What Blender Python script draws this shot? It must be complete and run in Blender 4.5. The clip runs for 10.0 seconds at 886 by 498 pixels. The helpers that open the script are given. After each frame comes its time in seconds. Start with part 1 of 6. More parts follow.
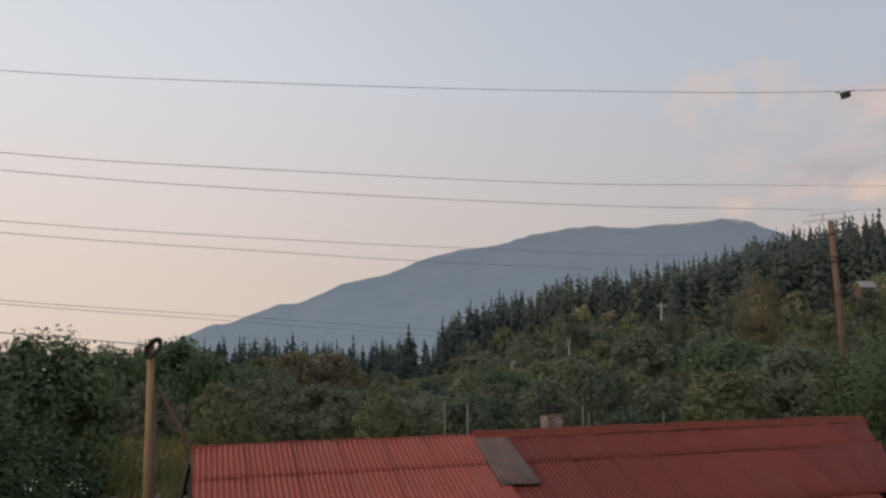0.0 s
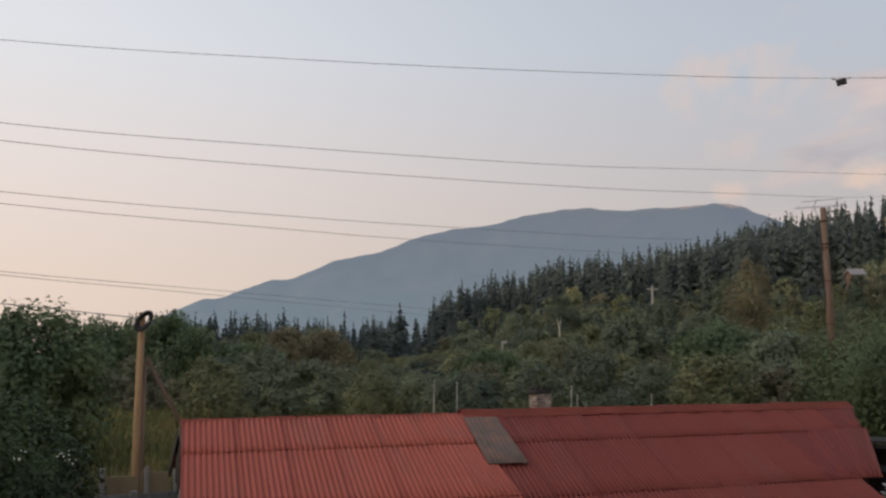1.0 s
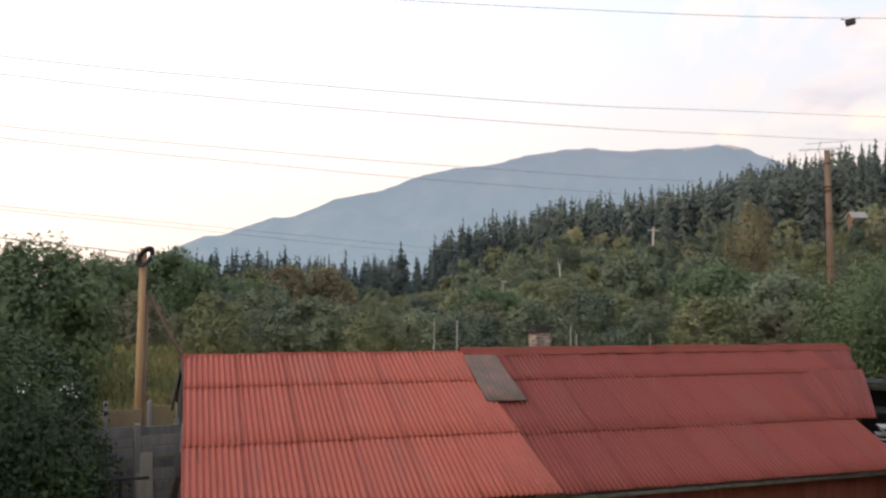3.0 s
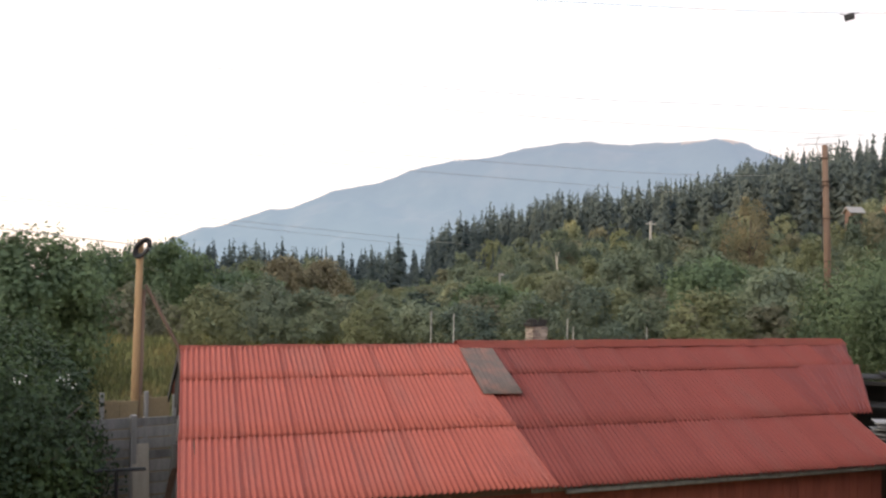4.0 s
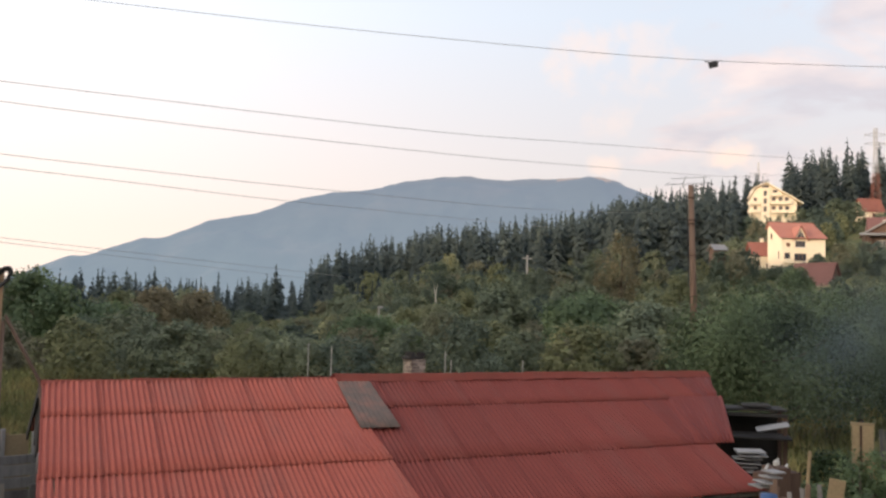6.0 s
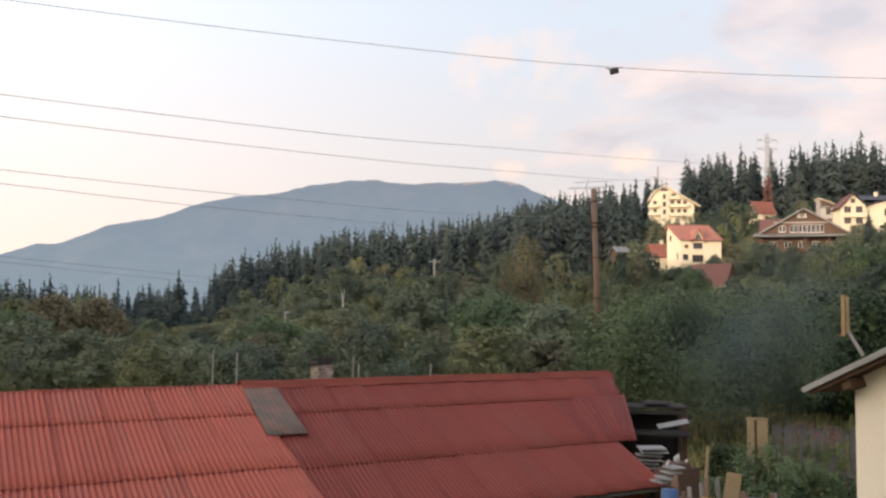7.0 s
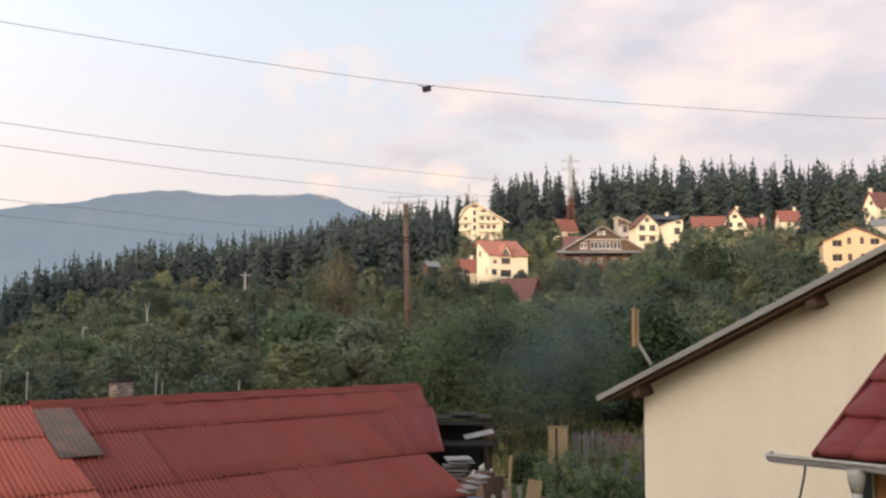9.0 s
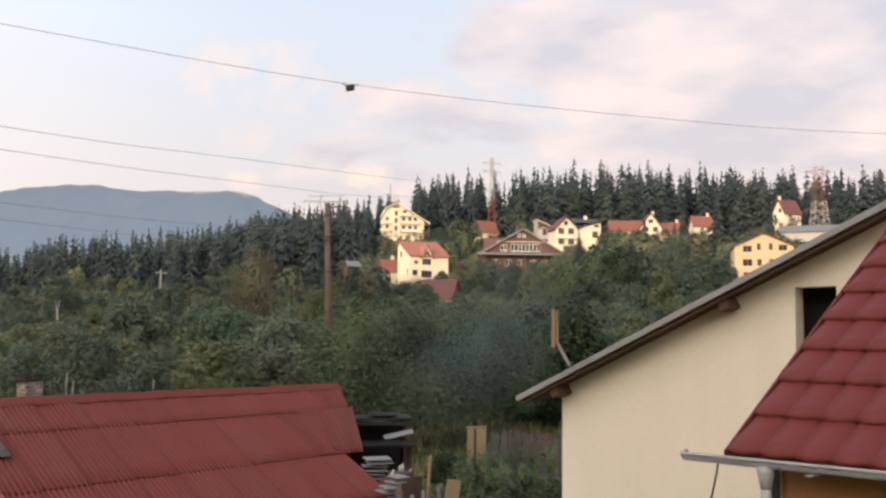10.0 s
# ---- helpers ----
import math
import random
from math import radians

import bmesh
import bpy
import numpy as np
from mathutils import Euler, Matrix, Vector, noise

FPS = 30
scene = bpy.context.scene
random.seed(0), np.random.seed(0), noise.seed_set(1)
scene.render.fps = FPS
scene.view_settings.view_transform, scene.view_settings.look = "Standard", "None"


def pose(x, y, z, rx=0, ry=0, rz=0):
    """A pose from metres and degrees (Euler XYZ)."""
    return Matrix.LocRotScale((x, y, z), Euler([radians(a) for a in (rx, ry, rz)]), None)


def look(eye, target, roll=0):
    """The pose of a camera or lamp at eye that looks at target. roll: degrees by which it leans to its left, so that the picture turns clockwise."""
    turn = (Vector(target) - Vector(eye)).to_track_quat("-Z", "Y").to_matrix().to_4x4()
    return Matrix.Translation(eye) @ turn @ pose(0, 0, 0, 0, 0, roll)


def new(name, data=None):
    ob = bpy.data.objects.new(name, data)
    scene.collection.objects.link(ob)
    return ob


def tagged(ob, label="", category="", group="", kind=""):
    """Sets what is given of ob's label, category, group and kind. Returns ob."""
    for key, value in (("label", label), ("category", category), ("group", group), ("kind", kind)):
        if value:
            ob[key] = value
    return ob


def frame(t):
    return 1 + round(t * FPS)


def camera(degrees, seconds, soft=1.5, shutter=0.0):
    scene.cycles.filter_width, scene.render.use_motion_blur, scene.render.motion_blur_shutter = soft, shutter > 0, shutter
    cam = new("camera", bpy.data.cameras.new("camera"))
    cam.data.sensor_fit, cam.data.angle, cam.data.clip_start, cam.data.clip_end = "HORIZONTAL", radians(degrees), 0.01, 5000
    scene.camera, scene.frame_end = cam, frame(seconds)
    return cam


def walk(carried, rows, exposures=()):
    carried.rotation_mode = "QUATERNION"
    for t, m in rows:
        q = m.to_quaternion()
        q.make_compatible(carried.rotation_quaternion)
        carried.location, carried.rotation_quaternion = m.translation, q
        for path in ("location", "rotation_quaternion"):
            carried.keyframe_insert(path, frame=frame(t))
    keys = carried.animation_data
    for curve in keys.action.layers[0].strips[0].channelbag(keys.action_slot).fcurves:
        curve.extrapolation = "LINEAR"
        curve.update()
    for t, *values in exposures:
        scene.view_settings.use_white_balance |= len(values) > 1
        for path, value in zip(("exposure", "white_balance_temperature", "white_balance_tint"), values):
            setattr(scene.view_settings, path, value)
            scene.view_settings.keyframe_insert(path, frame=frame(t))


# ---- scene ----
EYE = Vector((0, 0, 5.2))
ROWS = [
    (0.0, pose(-0.001, -0.001, 5.200, 97.00, 0.90, -0.00)),
    (0.5, pose(0.001, 0.003, 5.188, 96.38, 0.32, -0.05)),
    (1.0, pose(0.002, -0.001, 5.196, 95.73, -0.20, -0.57)),
    (1.5, pose(-0.004, -0.001, 5.196, 95.56, -0.37, -0.47)),
    (2.0, pose(-0.002, 0.016, 5.183, 95.05, -0.35, -0.10)),
    (2.5, pose(0.003, 0.019, 5.185, 93.07, -0.50, -0.32)),
    (4.0, pose(0.002, 0.024, 5.200, 91.59, -1.09, -0.71)),
    (4.5, pose(0.004, 0.027, 5.191, 91.53, -1.00, -0.82)),
    (5.0, pose(0.008, 0.050, 5.204, 92.29, -1.12, -2.99)),
    (5.5, pose(0.009, 0.039, 5.198, 93.00, -1.41, -5.15)),
    (6.0, pose(0.009, 0.039, 5.204, 93.72, -1.43, -8.03)),
    (7.5, pose(0.005, 0.008, 5.211, 94.21, -0.37, -15.43)),
    (8.0, pose(0.025, 0.003, 5.209, 94.63, -0.36, -16.84)),
    (8.5, pose(0.042, 0.004, 5.202, 94.53, -0.35, -20.13)),
    (9.0, pose(0.053, -0.017, 5.205, 94.98, -0.27, -24.88)),
    (9.5, pose(0.018, -0.015, 5.201, 95.01, -0.49, -28.44)),
    (10.0, pose(0.021, -0.021, 5.199, 95.05, -0.66, -29.72)),
]
WHITE = (6800, 14)
EXPOSURES = [(t, stops, *WHITE) for t, stops in ((0.0, -0.56), (0.5, -0.46), (1.5, -0.47), (2.1, -0.30), (2.6, 0.06), (3.4, 0.60),
             (4.0, 0.70), (4.5, 0.42), (5.0, 0.31), (6.0, 0.18), (7.5, 0.18), (10.0, 0.18))]
cam = camera(50.22, 10.0, soft=2.5)
walk(cam, ROWS, EXPOSURES)


def spot(az, el, d):
    """A point d metres off (level) from the eye, at compass angle az and height angle el, in degrees."""
    a, e = radians(az), radians(el)
    return Vector((EYE.x + d * math.sin(a), EYE.y + d * math.cos(a), EYE.z + d * math.tan(e)))


# ---------------------------------------------------------------- light
SUN_AZ, SUN_EL = -126.0, 7.0
sun_dir = Vector((math.sin(radians(SUN_AZ)) * math.cos(radians(SUN_EL)),
                  math.cos(radians(SUN_AZ)) * math.cos(radians(SUN_EL)), math.sin(radians(SUN_EL))))
sun = new("sun", bpy.data.lights.new("sun", "SUN"))
sun.data.energy, sun.data.angle, sun.data.color = 2.5, radians(0.6), (1.0, 0.80, 0.56)
sun.matrix_world = look(sun_dir * 100, (0, 0, 0))


PUFFS = ((24.3, 9.3, 0.022, 0.8), (25.0, 9.5, 0.020, 0.8), (17.6, 8.8, 0.018, 0.55), (18.2, 11.5, 0.030, 0.3), (16.6, 15.3, 0.050, 0.45), (20.2, 15.0, 0.050, 0.35))


def make_world():
    world = bpy.data.worlds.new("evening_sky")
    scene.world = world
    world.use_nodes = True
    nt = world.node_tree
    nt.nodes.clear()
    N, L = nt.nodes.new, nt.links.new
    out, bg = N("ShaderNodeOutputWorld"), N("ShaderNodeBackground")
    sky = N("ShaderNodeTexSky")
    sky.sky_type, sky.sun_disc = "NISHITA", False
    sky.sun_elevation, sky.sun_rotation = radians(SUN_EL), radians(SUN_AZ)
    sky.air_density, sky.dust_density, sky.ozone_density = 1.0, 1.5, 1.5
    tc, sep = N("ShaderNodeTexCoord"), N("ShaderNodeSeparateXYZ")
    L(tc.outputs["Generated"], sep.inputs[0])
    ramp = N("ShaderNodeValToRGB")
    els = ramp.color_ramp.elements
    els[0].position, els[0].color = 0.0, (0.83, 0.74, 0.69, 1)
    els[1].position, els[1].color = 1.0, (0.50, 0.62, 0.86, 1)
    for p, c in ((0.08, (0.82, 0.755, 0.73, 1)), (0.17, (0.83, 0.82, 0.85, 1)), (0.30, (0.78, 0.89, 1.02, 1))):
        e = els.new(p)
        e.color = c
    L(sep.outputs["Z"], ramp.inputs[0])
    # the sky is brighter and warmer towards the sunset
    west = N("ShaderNodeVectorMath")
    west.operation = "DOT_PRODUCT"
    west.inputs[1].default_value = (math.sin(radians(-70)), math.cos(radians(-70)), 0)
    L(tc.outputs["Generated"], west.inputs[0])
    wr = N("ShaderNodeMapRange")
    wr.interpolation_type = "SMOOTHSTEP"
    wr.inputs["From Min"].default_value, wr.inputs["From Max"].default_value = -0.1, 1.0
    L(west.outputs["Value"], wr.inputs["Value"])
    warm = N("ShaderNodeMix")
    warm.data_type, warm.blend_type = "RGBA", "MULTIPLY"
    warm.inputs["B"].default_value = (1.7, 1.58, 1.45, 1)
    L(wr.outputs[0], warm.inputs["Factor"])
    L(ramp.outputs[0], warm.inputs["A"])
    # the glow round the low sun
    glow = N("ShaderNodeVectorMath")
    glow.operation = "DOT_PRODUCT"
    glow.inputs[1].default_value = tuple(sun_dir)
    L(tc.outputs["Generated"], glow.inputs[0])
    gr = N("ShaderNodeMapRange")
    gr.interpolation_type = "SMOOTHSTEP"
    gr.inputs["From Min"].default_value, gr.inputs["From Max"].default_value = 0.15, 1.0
    L(glow.outputs["Value"], gr.inputs["Value"])
    lit = N("ShaderNodeMix")
    lit.data_type, lit.blend_type = "RGBA", "MULTIPLY"
    lit.inputs["B"].default_value = (3.5, 3.0, 2.4, 1)
    L(gr.outputs[0], lit.inputs["Factor"])
    L(warm.outputs["Result"], lit.inputs["A"])
    # broken cloud, thicker towards the north-east
    div = N("ShaderNodeMath")
    div.operation = "ADD"
    div.inputs[1].default_value = 0.18
    L(sep.outputs["Z"], div.inputs[0])
    flat = N("ShaderNodeVectorMath")
    flat.operation = "DIVIDE"
    comb = N("ShaderNodeCombineXYZ")
    for k in range(3):
        L(div.outputs[0], comb.inputs[k])
    L(tc.outputs["Generated"], flat.inputs[0])
    L(comb.outputs[0], flat.inputs[1])
    noi = N("ShaderNodeTexNoise")
    noi.inputs["Scale"].default_value, noi.inputs["Detail"].default_value = 2.3, 7
    noi.inputs["Roughness"].default_value, noi.inputs["Distortion"].default_value = 0.55, 0.4
    L(flat.outputs[0], noi.inputs["Vector"])
    east = N("ShaderNodeVectorMath")
    east.operation = "DOT_PRODUCT"
    east.inputs[1].default_value = (math.sin(radians(62)), math.cos(radians(62)), 0.1)
    L(tc.outputs["Generated"], east.inputs[0])
    er = N("ShaderNodeMapRange")
    er.inputs["From Min"].default_value, er.inputs["From Max"].default_value = 0.55, 1.0
    er.inputs["To Min"].default_value, er.inputs["To Max"].default_value = -0.22, 0.16
    L(east.outputs["Value"], er.inputs["Value"])
    add = N("ShaderNodeMath")
    L(noi.outputs["Fac"], add.inputs[0])
    L(er.outputs[0], add.inputs[1])
    cr = N("ShaderNodeMapRange")
    cr.interpolation_type = "SMOOTHSTEP"
    cr.inputs["From Min"].default_value, cr.inputs["From Max"].default_value = 0.45, 0.63
    cr.inputs["To Max"].default_value = 0.75
    L(add.outputs[0], cr.inputs["Value"])
    n2 = N("ShaderNodeTexNoise")
    n2.inputs["Scale"].default_value, n2.inputs["Detail"].default_value = 3.1, 5
    L(flat.outputs[0], n2.inputs["Vector"])
    cc = N("ShaderNodeValToRGB")
    cc.color_ramp.elements[0].position, cc.color_ramp.elements[0].color = 0.38, (0.72, 0.68, 0.74, 1)
    cc.color_ramp.elements[1].position, cc.color_ramp.elements[1].color = 0.62, (1.12, 0.93, 0.87, 1)
    L(n2.outputs["Fac"], cc.inputs[0])
    cloud = N("ShaderNodeMix")
    cloud.data_type = "RGBA"
    L(cr.outputs[0], cloud.inputs["Factor"])
    L(lit.outputs["Result"], cloud.inputs["A"])
    L(cc.outputs[0], cloud.inputs["B"])
    # small sunlit cumulus over the mountain's shoulder
    fluff = N("ShaderNodeTexNoise")
    fluff.inputs["Scale"].default_value, fluff.inputs["Detail"].default_value = 30.0, 8
    L(tc.outputs["Generated"], fluff.inputs["Vector"])
    squat = N("ShaderNodeVectorMath")
    squat.operation = "MULTIPLY"
    squat.inputs[1].default_value = (1, 1, 1.5)
    L(tc.outputs["Generated"], squat.inputs[0])
    puffs = None
    for az, el, reach, dense in PUFFS:
        gap = N("ShaderNodeVectorMath")
        gap.operation = "DISTANCE"
        gap.inputs[1].default_value = (math.sin(radians(az)) * math.cos(radians(el)), math.cos(radians(az)) * math.cos(radians(el)), math.sin(radians(el)) * 1.5)
        L(squat.outputs[0], gap.inputs[0])
        rag = N("ShaderNodeMath")
        rag.operation = "MULTIPLY_ADD"
        rag.inputs[1].default_value = reach * 3.6
        L(fluff.outputs["Fac"], rag.inputs[0])
        L(gap.outputs["Value"], rag.inputs[2])
        body = N("ShaderNodeMapRange")
        body.interpolation_type = "SMOOTHSTEP"
        body.inputs["From Min"].default_value, body.inputs["From Max"].default_value = reach * 2.95, reach * 1.7
        body.inputs["To Max"].default_value = dense
        L(rag.outputs[0], body.inputs["Value"])
        if puffs:
            join = N("ShaderNodeMath")
            join.operation = "MAXIMUM"
            L(puffs, join.inputs[0])
            L(body.outputs[0], join.inputs[1])
            puffs = join.outputs[0]
        else:
            puffs = body.outputs[0]
    heap = N("ShaderNodeMix")
    heap.data_type = "RGBA"
    heap.inputs["B"].default_value = (1.2, 0.94, 0.80, 1)
    L(puffs, heap.inputs["Factor"])
    L(cloud.outputs["Result"], heap.inputs["A"])
    # haze and cloud over the clear sky
    gain = N("ShaderNodeMix")
    gain.data_type, gain.blend_type = "RGBA", "MULTIPLY"
    gain.inputs["Factor"].default_value = 1.0
    gain.inputs["B"].default_value = (9.5, 9.5, 9.5, 1)
    L(heap.outputs["Result"], gain.inputs["A"])
    mix = N("ShaderNodeMix")
    mix.data_type = "RGBA"
    mix.inputs["Factor"].default_value = 0.85
    L(sky.outputs[0], mix.inputs["A"])
    L(gain.outputs["Result"], mix.inputs["B"])
    L(mix.outputs["Result"], bg.inputs["Color"])
    bg.inputs["Strength"].default_value = 0.1
    L(bg.outputs[0], out.inputs["Surface"])


make_world()


# ---------------------------------------------------------------- materials
def material(name, color, rough=0.7, vary=0.25, scale=3.0, fine=40.0, bump=0.3, metallic=0.0, spec=0.3, tint=None,
             island=0.0, per_object=0.0, stretch=(1, 1, 1), dist=0.01, tint_at=(0.45, 0.7), translucent=0.0, cells=0.0, cell_vary=0.4):
    """A surface with a coarse and a fine variation, an optional second colour in patches, and fine relief."""
    m = bpy.data.materials.new(name)
    m.use_nodes = True
    nt = m.node_tree
    N, L = nt.nodes.new, nt.links.new
    bsdf = nt.nodes["Principled BSDF"]
    bsdf.inputs["Roughness"].default_value, bsdf.inputs["Metallic"].default_value = rough, metallic
    bsdf.inputs["Specular IOR Level"].default_value = spec
    tc, mp = N("ShaderNodeTexCoord"), N("ShaderNodeMapping")
    mp.inputs["Scale"].default_value = stretch
    L(tc.outputs["Object"], mp.inputs["Vector"])
    if per_object:
        oi, sc = N("ShaderNodeObjectInfo"), N("ShaderNodeMath")
        sc.operation = "MULTIPLY"
        sc.inputs[1].default_value = 61.0
        L(oi.outputs["Random"], sc.inputs[0])
        L(sc.outputs[0], mp.inputs["Location"])
    big, small = N("ShaderNodeTexNoise"), N("ShaderNodeTexNoise")
    for n, s in ((big, scale), (small, fine)):
        n.inputs["Scale"].default_value, n.inputs["Detail"].default_value = s, 5
        L(mp.outputs[0], n.inputs["Vector"])
    sumv = N("ShaderNodeMath")
    L(big.outputs["Fac"], sumv.inputs[0])
    L(small.outputs["Fac"], sumv.inputs[1])
    last = sumv.outputs[0]
    gain_total = 1.0
    for amount, socket in ((island, "Random Per Island"), (per_object, "Random")):
        if amount:
            g = N("ShaderNodeNewGeometry") if socket == "Random Per Island" else N("ShaderNodeObjectInfo")
            ma = N("ShaderNodeMath")
            ma.operation = "MULTIPLY_ADD"
            ma.inputs[1].default_value = amount
            L(g.outputs[socket], ma.inputs[0])
            L(last, ma.inputs[2])
            last = ma.outputs[0]
            gain_total += amount / 2
    rng = N("ShaderNodeMapRange")
    rng.inputs["From Min"].default_value, rng.inputs["From Max"].default_value = gain_total - 0.55, gain_total + 0.55
    rng.inputs["To Min"].default_value, rng.inputs["To Max"].default_value = 1 - vary, 1 + vary
    L(last, rng.inputs["Value"])
    base = None
    if tint:
        tr = N("ShaderNodeMapRange")
        tr.inputs["From Min"].default_value, tr.inputs["From Max"].default_value = tint_at
        L(big.outputs["Fac"], tr.inputs["Value"])
        tm = N("ShaderNodeMix")
        tm.data_type = "RGBA"
        tm.inputs["A"].default_value, tm.inputs["B"].default_value = (*color, 1), (*tint, 1)
        L(tr.outputs[0], tm.inputs["Factor"])
        base = tm.outputs["Result"]
    mul = N("ShaderNodeMix")
    mul.data_type, mul.blend_type = "RGBA", "MULTIPLY"
    mul.inputs["Factor"].default_value = 1.0
    if base:
        L(base, mul.inputs["A"])
    else:
        mul.inputs["A"].default_value = (*color, 1)
    L(rng.outputs[0], mul.inputs["B"])
    final = mul.outputs["Result"]
    if cells:
        # a tone of its own for each tree-sized patch
        vo, cv = N("ShaderNodeTexVoronoi"), N("ShaderNodeMix")
        vo.inputs["Scale"].default_value = cells
        wob, wadd = N("ShaderNodeTexNoise"), N("ShaderNodeVectorMath")
        wob.inputs["Scale"].default_value = cells * 3
        wmul = N("ShaderNodeVectorMath")
        wmul.operation = "SCALE"
        wmul.inputs["Scale"].default_value = 0.5 / cells
        L(tc.outputs["Object"], wob.inputs["Vector"])
        L(wob.outputs["Color"], wmul.inputs[0])
        L(tc.outputs["Object"], wadd.inputs[0])
        L(wmul.outputs[0], wadd.inputs[1])
        L(wadd.outputs[0], vo.inputs["Vector"])
        sp, cb = N("ShaderNodeSeparateColor"), N("ShaderNodeValToRGB")
        L(vo.outputs["Color"], sp.inputs[0])
        L(sp.outputs[0], cb.inputs[0])
        cb.color_ramp.elements[0].color = (1 - cell_vary, 1 - cell_vary * 0.9, 1 - cell_vary * 0.7, 1)
        cb.color_ramp.elements[1].color = (1 + cell_vary * 1.25, 1 + cell_vary, 1 + cell_vary * 0.45, 1)
        cv.data_type, cv.blend_type = "RGBA", "MULTIPLY"
        cv.inputs["Factor"].default_value = 1.0
        L(final, cv.inputs["A"])
        L(cb.outputs[0], cv.inputs["B"])
        final = cv.outputs["Result"]
    L(final, bsdf.inputs["Base Color"])
    if bump:
        b = N("ShaderNodeBump")
        b.inputs["Strength"].default_value, b.inputs["Distance"].default_value = bump, dist
        L(small.outputs["Fac"], b.inputs["Height"])
        L(b.outputs[0], bsdf.inputs["Normal"])
    if translucent:
        tl, ms = N("ShaderNodeBsdfTranslucent"), N("ShaderNodeMixShader")
        L(final, tl.inputs["Color"])
        ms.inputs[0].default_value = translucent
        L(bsdf.outputs[0], ms.inputs[1])
        L(tl.outputs[0], ms.inputs[2])
        L(ms.outputs[0], nt.nodes["Material Output"].inputs["Surface"])
    return m


M = {}
M["roof_red"] = material("faded_red_paint", (0.335, 0.083, 0.057), 0.75, 0.22, 0.9, 26, 0.3, spec=0.3, tint=(0.262, 0.077, 0.056), per_object=0.14, tint_at=(0.5, 0.72), stretch=(2.4, 0.45, 1))
M["roof_dark"] = material("dark_red_paint", (0.168, 0.033, 0.024), 0.7, 0.22, 0.7, 26, 0.3, spec=0.3, tint=(0.14, 0.036, 0.028), per_object=0.12, tint_at=(0.5, 0.72), stretch=(2.4, 0.45, 1))
M["roof_bare"] = material("weathered_fibre_cement", (0.12, 0.092, 0.078), 0.9, 0.4, 3, 40, 0.4, tint=(0.17, 0.09, 0.07))
M["plank_red"] = material("red_brown_plank", (0.17, 0.045, 0.03), 0.8, 0.3, 2, 30, 0.4, stretch=(6, 6, 0.6), per_object=0.4)
M["board_grey"] = material("weathered_grey_board", (0.205, 0.195, 0.185), 0.9, 0.5, 2, 24, 0.5, stretch=(5, 5, 0.6), per_object=0.6)
M["board_dark"] = material("old_dark_paling", (0.07, 0.068, 0.068), 0.9, 0.35, 2, 24, 0.5, stretch=(5, 5, 0.6), per_object=0.5)
M["board_pale"] = material("pale_weathered_plank", (0.34, 0.30, 0.245), 0.9, 0.35, 2, 24, 0.5, stretch=(5, 5, 0.6))
M["ochre_board"] = material("ochre_painted_board", (0.40, 0.21, 0.06), 0.8, 0.3, 3, 24, 0.3)
M["tub_blue"] = material("pale_blue_plastic", (0.30, 0.38, 0.44), 0.5, 0.15, 3, 30, 0.0)
M["board_tan"] = material("tan_sawn_board", (0.24, 0.18, 0.105), 0.85, 0.3, 2, 24, 0.4, per_object=0.4)
M["pole_wood"] = material("debarked_pole_wood", (0.30, 0.19, 0.10), 0.8, 0.3, 3, 30, 0.5, stretch=(8, 8, 0.35))
M["pole_dark"] = material("tarred_pole_wood", (0.17, 0.11, 0.08), 0.85, 0.3, 3, 30, 0.5, stretch=(8, 8, 0.35))
M["rubber"] = material("black_rubber", (0.02, 0.02, 0.022), 0.6, 0.2, 5, 40, 0.1)
M["brick"] = material("old_limewashed_brick", (0.34, 0.285, 0.24), 0.92, 0.4, 5, 40, 0.5, tint=(0.16, 0.125, 0.105), per_object=0.9, tint_at=(0.42, 0.62))
M["mortar"] = material("mortar", (0.36, 0.31, 0.26), 0.95, 0.2, 6, 60, 0.5)
# near black for chimney soot, black sheeting and painted shade inside the shelter
M["soot_shade"] = material("soot_and_shade_black", (0.03, 0.027, 0.025), 0.95, 0.3, 6, 60, 0.5)
M["render"] = material("cream_wall_render", (0.68, 0.61, 0.50), 0.92, 0.15, 0.9, 60, 0.3, dist=0.006, stretch=(1.6, 1.6, 0.2), tint=(0.60, 0.53, 0.435), tint_at=(0.5, 0.75))
M["roof_metal"] = material("dull_zinc_sheet", (0.22, 0.215, 0.21), 0.5, 0.2, 2, 40, 0.1, metallic=0.3)
M["roof_edge"] = material("grey_verge_flashing", (0.24, 0.235, 0.23), 0.6, 0.3, 2, 30, 0.1, metallic=0.2)
M["dark_wood"] = material("dark_brown_timber", (0.085, 0.05, 0.035), 0.8, 0.3, 3, 40, 0.4)
M["tile_red"] = material("maroon_coated_tile", (0.150, 0.030, 0.027), 0.6, 0.2, 3, 60, 0.15, spec=0.2)
M["gutter"] = material("pale_grey_gutter", (0.34, 0.33, 0.32), 0.55, 0.28, 4, 60, 0.05)
M["ochre"] = material("ochre_wall_render", (0.33, 0.15, 0.065), 0.9, 0.12, 1.5, 60, 0.25)
M["dark_void"] = material("painted_dark_interior", (0.015, 0.014, 0.014), 0.9, 0.2, 2, 20, 0.0)
M["glass"] = material("window_glass", (0.03, 0.035, 0.045), 0.08, 0.1, 2, 20, 0.0, spec=0.6)
M["frame_white"] = material("white_window_frame", (0.7, 0.69, 0.66), 0.5, 0.08, 4, 40, 0.0)
